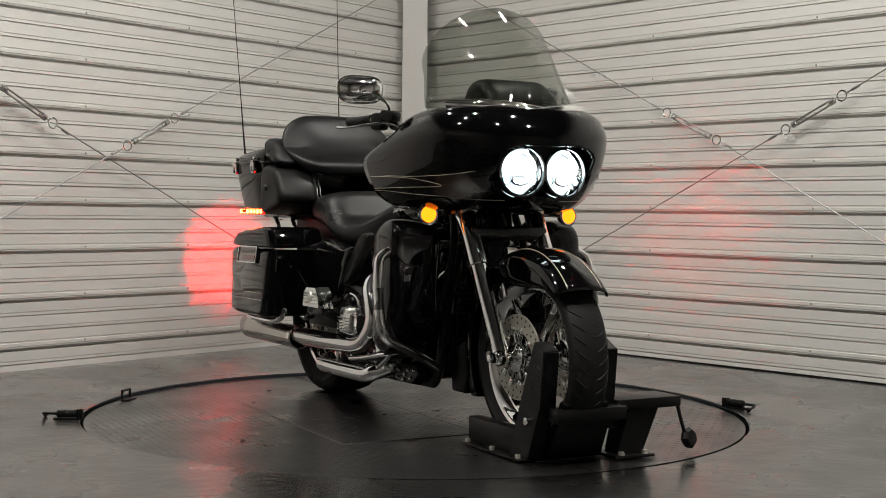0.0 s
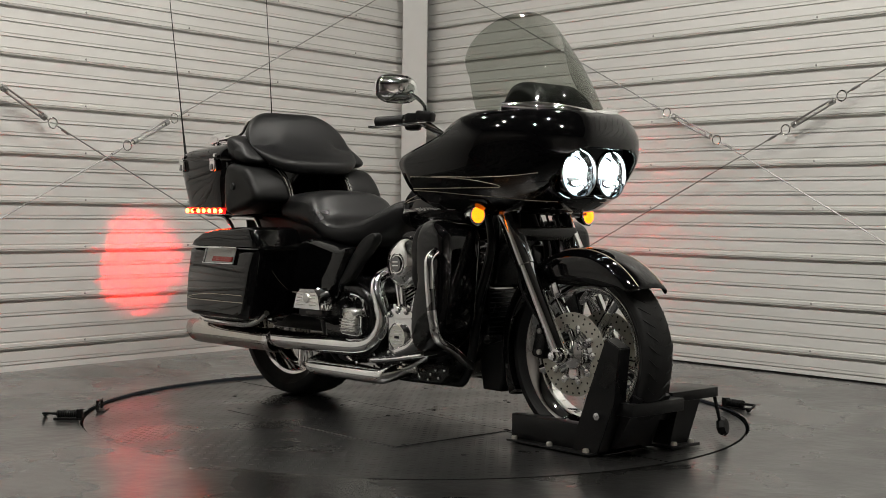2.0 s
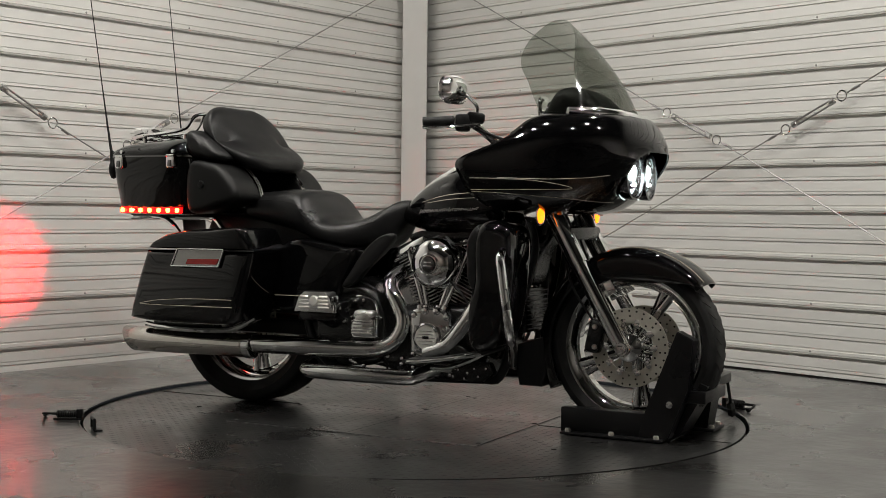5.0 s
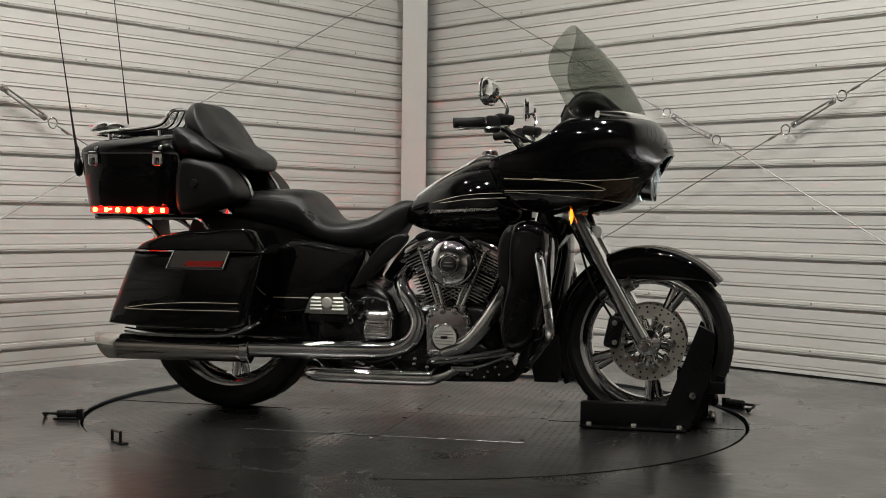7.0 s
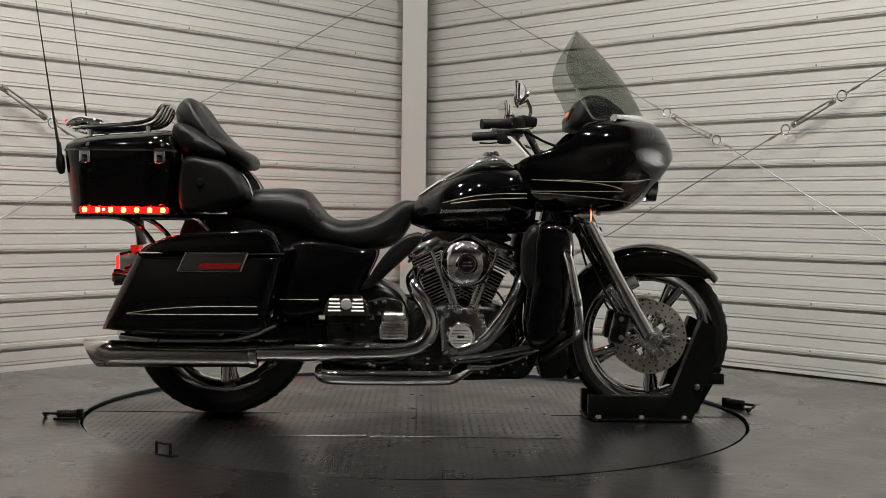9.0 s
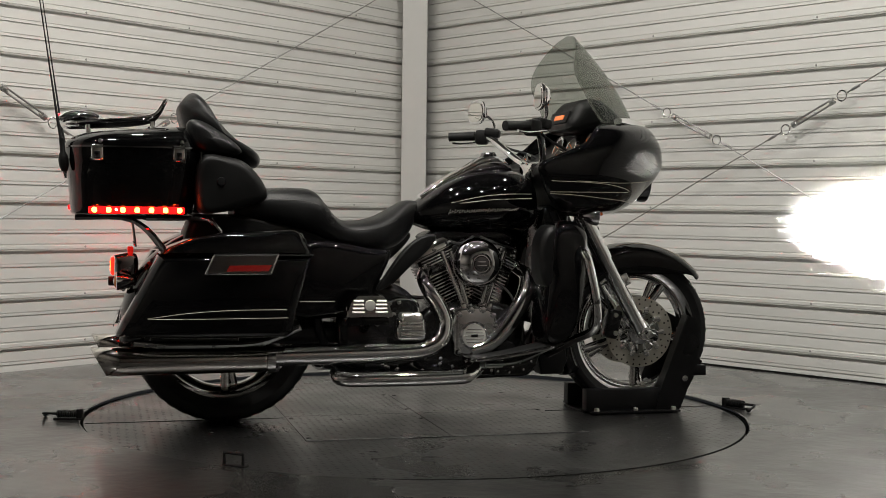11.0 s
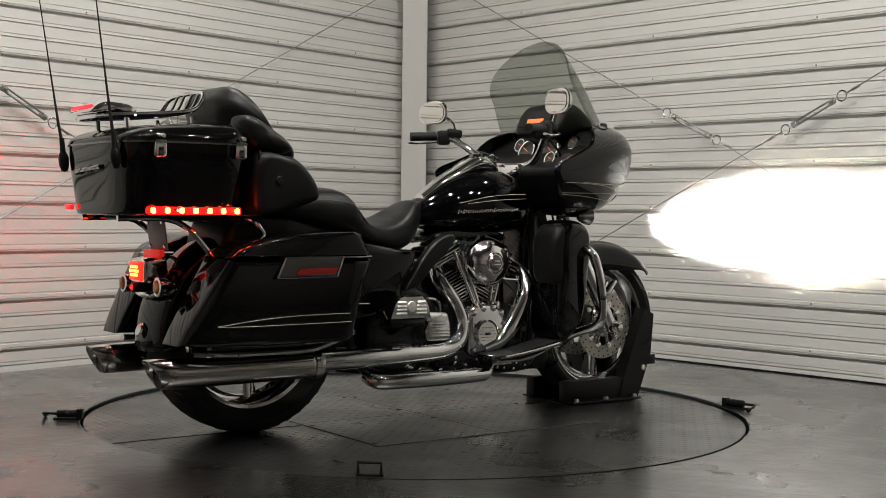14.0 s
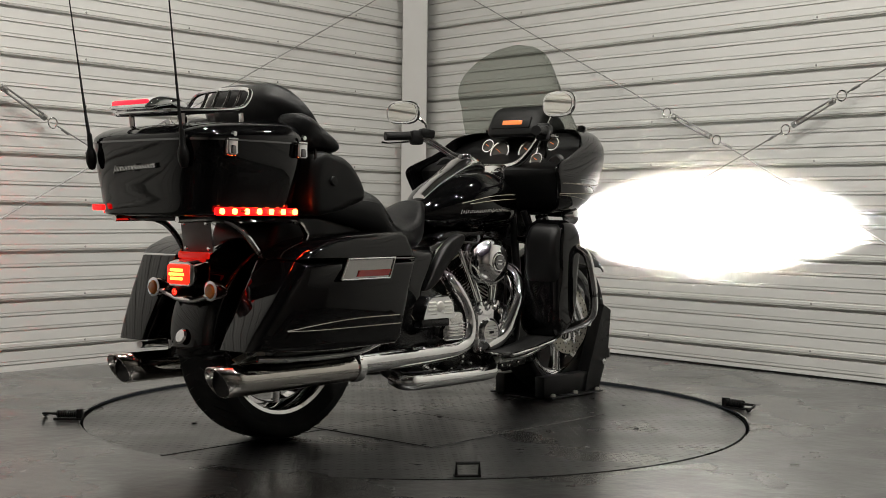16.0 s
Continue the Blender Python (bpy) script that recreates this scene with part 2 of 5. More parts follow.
def rib_profile(top):
    """(out, z) pairs up the ribbed sheet: two fine laps and one bold rib in each pitch."""
    pts = [(0.0, 0.0)]
    k = 0
    while RIB0 + k * PITCH < top:
        z = RIB0 + k * PITCH
        for lap in (z - PITCH + 0.083, z - PITCH + 0.1520):
            if lap > 0.02:
                pts += [(0.0, lap - 0.0040), (-0.014, lap - 0.0035), (-0.014, lap + 0.0014), (-0.0020, lap + 0.0022), (-0.0020, lap + 0.0145), (0.0, lap + 0.0175)]
        pts += [(0.002, z - 0.0140), (-0.026, z - 0.0130), (-0.026, z + 0.0005), (0.003, z + 0.0010), (0.004, z + 0.0045), (-0.001, z + 0.0060), (-0.001, z + 0.0080), (0.004, z + 0.0095), (0.004, z + 0.0240), (-0.0040, z + 0.0255), (-0.0040, z + 0.0310), (0.0, z + 0.0345)]
        k += 1
    return pts + [(0.0, top)]


def make_ribbed_wall(name, along, inward, length, label, first, step):
    prof = rib_profile(WALL_H)
    rings = []
    for d in (0.0, length):
        p = CORNER + along * d
        rings.append([p + inward * o + V(0, 0, z) for o, z in prof] + [p - inward * 0.12 + V(0, 0, WALL_H), p - inward * 0.12])
    wall = part(name, loft(rings), M_WALL, sharp=20)
    tagged(wall, label, "wall", kind="structure")
    # screws on every rib
    bm = bmesh.new()
    k = 0
    while RIB0 + k * PITCH < 2.4:
        for i in range(int((length - first) / step)):
            c = CORNER + along * (first + step * i) + inward * 0.003 + V(0, 0, RIB0 + k * PITCH + 0.018)
            lathe([(0.0055, -0.002), (0.0055, 0.003), (0.003, 0.005)], c, inward, 8, bm)
        k += 1
    part("screws", bm, M_WIRE, wall, "small galvanised screw heads", kind="stuff")
    return wall


def make_room():
    make_floor()
    zup = V(0, 0, 1)
    n_left = V(-LEFT_DIR.y, LEFT_DIR.x, 0)
    if n_left.dot(V(0, -1, 0)) < 0:
        n_left = -n_left
    n_right = V(-RIGHT_DIR.y, RIGHT_DIR.x, 0)
    if n_right.dot(V(0, -1, 0)) < 0:
        n_right = -n_right
    make_ribbed_wall("wall_west", LEFT_DIR, n_left, 9.0, "off-white ribbed steel panel wall with horizontal ribs", 0.614, 0.637)
    make_ribbed_wall("wall_east", RIGHT_DIR, n_right, 9.0, "off-white ribbed steel panel wall with a dark base gap", 0.885, 0.975)
    # the corner post, a folded strip between the two walls
    bm = rbox((-0.034, 3.12, WALL_H / 2 + 0.005), (0.152, 0.16, WALL_H - 0.01), 0.006)
    tagged(part("corner_post", bm, M_POST), "pale grey folded steel post in the wall corner", "post", kind="structure")
    # black strip in place of the shade in the gap under the east wall
    p, q = CORNER + RIGHT_DIR * 0.2 + n_right * 0.004, CORNER + RIGHT_DIR * 8.9 + n_right * 0.004
    bm = loft([[c, c + n_right * 0.004, c + n_right * 0.004 + zup * 0.018, c + zup * 0.018] for c in (p, q)])
    tagged(part("baseboard", bm, M_PLASTIC), "black strip standing in for the dark gap under the steel wall", "baseboard", kind="structure")
    # unseen back walls and ceiling, added and toned for what the chrome mirrors
    e1, e2 = CORNER + LEFT_DIR * 9.0, CORNER + RIGHT_DIR * 9.0
    e3 = e1 + (e2 - CORNER)
    for name, u, v in (("wall_south", e1, e3), ("wall_north", e3, e2)):
        quad_sheet(name, [u, v, v + zup * WALL_H, u + zup * WALL_H], M_BACKWALL, 0.1, "unseen grey wall behind the camera, toned for the chrome's reflections", "wall")
    c = [CORNER + V(0, 0.3, WALL_H), e2 + V(0.3, 0, WALL_H), e3 + V(0, -0.3, WALL_H), e1 + V(-0.3, 0, WALL_H)]
    quad_sheet("ceiling", c, M_CEIL, 0.1, "unseen dark ceiling, toned for the chrome's reflections", "ceiling")


make_room()


def make_ceiling_lamps():
    first = None
    for lx, ly in LAMPS:
        if first is None:
            first = thing("ceiling_lamp", "round white pendant lamp hung from the ceiling", "lamp", "ceiling lamps")
            part("shade", lathe([(0.03, 0.16), (0.05, 0.15), (0.13, 0.02), (0.135, 0.0), (0.128, 0.0), (0.05, 0.13), (0.03, 0.14)], axis=(0, 0, 1), close=True), M_POST, first)
            part("rod", tube([(0, 0, 0.14), (0, 0, WALL_H - LAMP_Z)], 0.008, 8, 1), M_WIRE, first)
            first.location = (lx, ly, LAMP_Z)
        else:
            copy_thing(first, pose(lx, ly, LAMP_Z))


make_ceiling_lamps()
# ---- the turntable ----
TABLE_R = 1.231


def make_turntable():
    t = thing("turntable", "round dark tread-plate turntable let into the floor", "turntable")
    part("disc", lathe([(0.0, -0.003), (TABLE_R, -0.003), (TABLE_R, -0.012), (0.0, -0.012)], axis=(0, 0, 1), n=128), M_TABLE, t, "dark painted round steel plate")
    # raised tread lugs, alternating in direction, a little higher on the middle plates
    verts, faces = [], []
    step = 0.0285
    k = int(TABLE_R / step) + 1
    for i in range(-k, k + 1):
        for j in range(-k, k + 1):
            x, y = i * step, j * step
            if math.hypot(x, y) > TABLE_R - 0.02:
                continue
            lift = 0.0029 if abs(x) < 0.495 and -0.515 < y < 0.505 else 0.0
            a = radians(45 if (i + j) % 2 else -45)
            c, sn = math.cos(a), math.sin(a)
            n = len(verts)
            for u, v, z in ((-0.0115, 0, -0.0031), (0, -0.0036, -0.0031), (0.0115, 0, -0.0031), (0, 0.0036, -0.0031), (-0.004, 0, -0.0023), (0.004, 0, -0.0023)):
                verts.append((x + u * c - v * sn, y + u * sn + v * c, z + lift))
            faces += [(n, n + 1, n + 4), (n + 1, n + 5, n + 4), (n + 1, n + 2, n + 5), (n + 2, n + 3, n + 5), (n + 3, n + 4, n + 5), (n + 3, n, n + 4)]
    me = bpy.data.meshes.new("tread_relief")
    me.from_pydata(verts, [], faces)
    me.materials.append(M_TABLE)
    lugs = new("tread_relief", me)
    lugs.parent = t
    tagged(lugs, "raised tread-plate lugs", kind="stuff")
    # middle plates, each with its own edges
    for x0, x1, y0, y1 in ((-0.505, -0.0012, 0.0, 0.515), (0.0012, 0.505, 0.0, 0.515), (-0.505, -0.0012, -0.525, -0.0025), (0.0012, 0.505, -0.525, -0.0025)):
        part("cover_plate", rbox(((x0 + x1) / 2, (y0 + y1) / 2, -0.0022), (x1 - x0, y1 - y0, 0.0042), 0.0012, seg=1), M_TABLE, t, "thin cover plate")
    bm = bmesh.new()
    for x, y in ((-0.012, 0.10), (-0.012, -0.13), (0.49, 0.0), (-0.49, -0.06), (0.49, 0.48), (-0.49, 0.48), (-0.02, 0.50), (0.02, 0.48), (0.49, -0.48), (-0.49, -0.48), (-0.75, 0.4), (0.75, -0.45), (-0.8, -0.3), (0.3, -0.8)):
        lathe([(0.0, 0.004), (0.008, 0.003), (0.010, 0.0)], (x, y, -0.001), (0, 0, 1), 10, bm)
    part("plate_bolts", bm, M_PLASTIC, t, "black plate bolts", kind="stuff")
    for x0, y0, x1, y1 in ((-1.225, -0.02, -0.515, -0.02), (0.515, -0.02, 1.225, -0.02)):
        part("plate_seam", rbox(((x0 + x1) / 2, y0, -0.0022), (x1 - x0, 0.0025, 0.0022), 0), M_PLASTIC, t)
    # tie-down ring on its plate
    a = math.atan2(-0.916, -0.785)
    m = pose(-0.785, -0.916, 0.0, 0, 0, math.degrees(a) + 90)
    bm = rbox((0, 0.012, 0.0), (0.080, 0.030, 0.006), 0.002)
    bmesh.ops.transform(bm, matrix=m, verts=bm.verts)
    foot = part("tie_down_plate", bm, M_FRAME, t, "small steel tie-down plate")
    bm = tube([(-0.034, 0, 0.004), (-0.034, 0, 0.038), (0.034, 0, 0.038), (0.034, 0, 0.004)], 0.0055, 8, 1)
    bmesh.ops.transform(bm, matrix=m, verts=bm.verts)
    part("tie_down_ring", bm, M_FRAME, foot, "square tie-down ring")
    return t


turntable = make_turntable()

# ---- the motorcycle ----
# x runs forward, y to its left, z up; the middle of the turntable is the origin
bike = thing("motorcycle", "black touring motorcycle with chrome trim, saddlebags and a tall tinted windshield", "motorcycle")
FX, FZ, RX, RZ = 0.879, 0.308, -0.735, 0.333


def ring_part(name, x, z, profile, mat, parent, label="", n=64):
    return part(name, lathe(profile, (x, 0, z), (0, 1, 0), n, close=True), mat, parent, label)


def make_wheel(name, x, z, r_tyre, r_rim, w_tyre, w_rim, label):
    h, g = w_tyre / 2, w_rim / 2
    rim = ring_part(name, x, z, [(r_rim, -g), (r_rim + 0.006, -g + 0.004), (r_rim - 0.004, -g + 0.014), (r_rim - 0.022, -g * 0.5), (r_rim - 0.026, 0), (r_rim - 0.022, g * 0.5), (r_rim - 0.004, g - 0.014), (r_rim + 0.006, g - 0.004), (r_rim, g), (r_rim - 0.012, g - 0.004), (r_rim - 0.034, g * 0.45), (r_rim - 0.036, 0), (r_rim - 0.034, -g * 0.45), (r_rim - 0.012, -g + 0.004)], M_CHROME, bike, label)
    prof = []
    for i in range(17):
        a = radians(-90 + 180 * i / 16)
        prof.append((r_tyre - (r_tyre - r_rim) * 0.55 * (1 - max(0.0, math.cos(a)) ** 0.42), h * math.copysign(abs(math.sin(a)) ** 0.8, math.sin(a))))
    prof += [(r_rim + 0.012, g + 0.006), (r_rim - 0.004, g - 0.002), (r_rim - 0.004, -g + 0.002), (r_rim + 0.012, -g - 0.006)]
    tyre = ring_part("tyre", x, z, prof, M_RUBBER, rim, "black treaded rubber tyre", 96)
    bm = bmesh.new()
    for i in range(44):
        a0 = 2 * math.pi * i / 44
        for s in (-1, 1):
            pts = []
            for k in range(5):
                v = k / 4
                rr = r_tyre + 0.0012 - (r_tyre - r_rim) * 0.55 * (1 - math.cos(radians(12 + 45 * v)) ** 0.42)
                a = a0 + (0.10 * v if s > 0 else 0.10 * v + 0.07)
                pts.append((x + rr * math.cos(a), s * h * math.sin(radians(12 + 45 * v)) ** 0.8, z + rr * math.sin(a)))
            tube(pts, 0.0014, 4, 1, bm)
    part("tyre_tread", bm, M_PLASTIC, rim, kind="stuff")
    part("rim_flange", lathe([(r_rim - 0.040, -0.020), (r_rim - 0.034, -0.022), (r_rim - 0.034, 0.022), (r_rim - 0.040, 0.020)], (x, 0, z), n=64, close=True), M_CHROME, rim)
    part("hub", lathe([(0.0, -g), (0.035, -g), (0.038, -g * 0.6), (0.026, -g * 0.4), (0.026, g * 0.4), (0.038, g * 0.6), (0.035, g), (0.0, g)], (x, 0, z)), M_CHROME, rim)
    for i in range(5):
        a = radians(60 + 72 * i)
        bm = bmesh.new()
        for s in (-1, 1):
            da = 0.052 * s
            pts = [(x + 0.03 * math.cos(a), 0.01 * s, z + 0.03 * math.sin(a)),
                   (x + 0.10 * math.cos(a + da * 0.55), 0.012 * s, z + 0.10 * math.sin(a + da * 0.55)),
                   (x + (r_rim - 0.03) * math.cos(a + da * 1.5), 0.014 * s, z + (r_rim - 0.03) * math.sin(a + da * 1.5))]
            tube(pts, [0.017, 0.012, 0.014], 10, 4, bm, squash=1.3)
        part("spoke", bm, M_CHROME, rim)
    return rim


def make_disc(x, z, y, r, parent):
    bm = lathe([(r, -0.0025), (r, 0.0025), (r * 0.62, 0.0025), (r * 0.62, -0.0025)], (x, y, z), n=64, close=True)
    disc = part("brake_disc", bm, M_DISC, parent, "drilled brushed steel brake disc")
    holes = bmesh.new()
    for i in range(30):
        a = 2 * math.pi * i / 30
        for rr in (r * 0.93, r * 0.80 if i % 2 else r * 0.70):
            lathe([(0.0038, -0.0032), (0.0038, 0.0032)], (x + rr * math.cos(a + rr), y, z + rr * math.sin(a + rr)), n=8, bm=holes)
    part("drilling", holes, M_PLASTIC, disc, kind="stuff")
    for i in range(5):
        a = 2 * math.pi * i / 5 + 0.3
        for da in (-0.28, 0.28):
            end = (x + r * 0.66 * math.cos(a + da), y, z + r * 0.66 * math.sin(a + da))
            arm = tube([(x + 0.03 * math.cos(a), y, z + 0.03 * math.sin(a)), end], 0.008, 8, 1, squash=0.6)
            lathe([(0.0, 0.012), (0.009, 0.010), (0.011, 0.0), (0.011, -0.010), (0.0, -0.012)], end, n=12, bm=arm)
            part("carrier_arm", arm, M_CHROME, parent)
    s = 1 if y > 0 else -1
    for i in range(10):
        a = 2 * math.pi * i / 10
        part("disc_button", lathe([(0.0, 0.010), (0.008, 0.009), (0.0115, 0.005), (0.0125, 0.0)], (x + r * 0.60 * math.cos(a), y + 0.002 * s, z + r * 0.60 * math.sin(a)), (0, s, 0), 14), M_CHROME, parent)
    for i in range(5):
        a = 2 * math.pi * i / 5 + 0.6
        part("hub_bolt", lathe([(0.0, 0.016), (0.007, 0.015), (0.009, 0.012), (0.009, 0.0)], (x + 0.036 * math.cos(a), y, z + 0.036 * math.sin(a)), (0, s, 0), 10), M_CHROME, parent)
    part("hub_cap", lathe([(0.0, 0.030), (0.016, 0.029), (0.020, 0.022), (0.030, 0.018), (0.046, 0.012), (0.050, 0.004), (0.050, -0.004), (0.0, -0.004)], (x, y, z), (0, s, 0), 28), M_CHROME, parent, "stepped chrome hub cap")


def make_wheels():
    fw = make_wheel("front_wheel", FX, FZ, 0.3045, 0.249, 0.134, 0.098, "chrome five-spoke front wheel")
    rw = make_wheel("rear_wheel", RX, RZ, 0.336, 0.250, 0.202, 0.135, "chrome five-spoke rear wheel")
    for s in (-1, 1):
        make_disc(FX, FZ, 0.082 * s, 0.138, fw)
    make_disc(RX, RZ, -0.085, 0.145, rw)


def arch(x, z, r, w, a0, a1, skirt, n=40, m=18):
    """A mudguard over a wheel: rounded crown and side skirts, from angle a0 to a1; skirt(f) is its depth."""
    rings = []
    for i in range(n + 1):
        f = i / n
        a = radians(a0 + (a1 - a0) * f)
        d = skirt(f)
        row = []
        for j in range(m + 1):
            u = -1 + 2 * j / m
            if abs(u) > 0.7:
                q = (abs(u) - 0.7) / 0.3
                y, rr = math.copysign(w, u), r - 0.035 - d * q
            else:
                t = u / 0.7 * math.pi / 2
                y, rr = w * math.sin(t), r - 0.035 * (1 - math.cos(t))
            row.append(V(x + rr * math.cos(a), y, z + rr * math.sin(a)))
        rings.append(row)
    return loft(rings, closed=False)


def make_fenders():
    f = part("front_fender", arch(FX, FZ, 0.352, 0.095, 41, 209, lambda f: max(0.004 if f < 0.35 else 0.028, 0.317 - 0.228 / max(0.2, math.sin(radians(41 + 168 * f))))), M_PAINT, bike, "gloss black front mudguard with a gold pinstripe")
    thicken(f, 0.004)
    bm = bmesh.new()
    for s in (-1, 1):
        pts = []
        for i in range(18):
            a = radians(43 + 62 * i / 17)
            y = 0.062 - 0.016 * i / 17
            rr = 0.352 - 0.035 * (1 - math.sqrt(1 - (y / 0.095) ** 2)) + 0.0008
            pts.append((FX + rr * math.cos(a), s * y, FZ + rr * math.sin(a)))
        tube(pts, 0.0014, 5, 1, bm)
    part("pinstripe", bm, M_STRIPE, f, "thin gold pinstripe")
    r = part("rear_fender", arch(RX, RZ, 0.375, 0.118, 30, 186, lambda f: 0.05), M_PAINT, bike, "gloss black rear mudguard between the bags")
    thicken(r, 0.004)
    rows = []
    for i in range(9):
        f = i / 8
        cx, cz = -1.035 - 0.085 * f - 0.012 * math.sin(math.pi * f), 0.545 - 0.235 * f
        rows.append([V(cx + 0.055 * u ** 4 + 0.010 * u * u, 0.112 * u, cz + 0.012 * abs(u) ** 3) for u in [-1 + j / 8 for j in range(17)]])
    tail = part("fender_tail", loft(rows, closed=False), M_PAINT, r, "gloss black stretched tail of the mudguard")
    thicken(tail, 0.004)
    part("badge", lathe([(0.0, 0.006), (0.020, 0.005), (0.026, 0.0)], (-1.119, 0, 0.365), (-0.94, 0, 0.34), 24), M_CHROME, r, "round chrome badge")


make_wheels()
make_fenders()


def make_forks():
    for s in (-1, 1):
        y = 0.135 * s
        leg = part("fork_leg", tube([(FX - 0.006, y, 0.305), (0.703, y, 0.600)], [0.029, 0.029], 20, 1), M_CHROME, bike, "polished lower fork leg")
        part("fork_cover", tube([(0.7065, y, 0.594), (0.611, y, 0.765)], 0.0335, 20, 1), M_CHROME, leg, "polished upper fork cover")
        part("axle_clamp", lathe([(0.0, -0.032), (0.022, -0.030), (0.027, -0.02), (0.027, 0.02), (0.022, 0.03), (0.0, 0.032)], (FX - 0.004, y, FZ)), M_CHROME, leg)
        part("axle_nut", lathe([(0.0, 0.028), (0.014, 0.027), (0.017, 0.018), (0.017, 0.0), (0.012, -0.02)], (FX, y + s * 0.028, FZ), (0, s, 0), 6), M_CHROME, leg)
        cal = part("brake_caliper", rbox((FX - 0.120, 0.092 * s, FZ + 0.035), (0.055, 0.060, 0.115), 0.012, pose(0, 0, 0, 0, 12)), M_ENGINE, bike, "black brake caliper with alloy bolts")
        for dz in (-0.035, 0.035):
            part("bolt", lathe([(0.0, 0.008), (0.008, 0.008), (0.010, 0.0)], (FX - 0.115, 0.122 * s, FZ + 0.035 + dz), (0, s, 0), 10), M_STEEL, cal)
        part("brake_hose", tube([(FX - 0.13, 0.10 * s, FZ + 0.09), (0.68, 0.13 * s, 0.52), (0.63, 0.09 * s, 0.66), (0.60, 0.06 * s, 0.80)], 0.0045, 8), M_RUBBER, bike)
    part("fork_bridge", rbox((0.655, 0, 0.700), (0.06, 0.30, 0.05), 0.015), M_ENGINE, bike)


make_forks()

# fairing: level, back edge, half-width, nose
FAIR = refine([(0.768, 0.52, 0.22, 0.730), (0.785, 0.45, 0.31, 0.790), (0.832, 0.395, 0.362, 0.862), (0.893, 0.362, 0.386, 0.922), (0.950, 0.354, 0.390, 0.960), (1.000, 0.468, 0.378, 0.957), (1.030, 0.532, 0.366, 0.948), (1.060, 0.562, 0.350, 0.932), (1.088, 0.590, 0.322, 0.913), (1.108, 0.630, 0.272, 0.890), (1.117, 0.690, 0.19, 0.860)], 8)


def fair_at(z):
    zs = [f[0] for f in FAIR]
    return [float(np.interp(z, zs, [f[k] for f in FAIR])) for k in (1, 2, 3)]


def fair_xy(z, u, power=2.35):
    """A point of the fairing's plan at a level; u from -1 (right back edge) over 0 (nose) to 1."""
    xb, w, xn = fair_at(z)
    a = u * math.pi / 2
    return V(xb + (xn - xb) * max(0.0, math.cos(a)) ** (2 / power), w * math.copysign(abs(math.sin(a)) ** (2 / power), u), z)


def fair_side(x, z, s):
    """The fairing's flank at x and z, on side s."""
    lo, hi = 0.0, 1.0
    for _ in range(24):
        mid = (lo + hi) / 2
        if fair_xy(z, mid).x > x:
            lo = mid
        else:
            hi = mid
    p = fair_xy(z, lo)
    return V(p.x, s * (p.y + 0.0012), z)


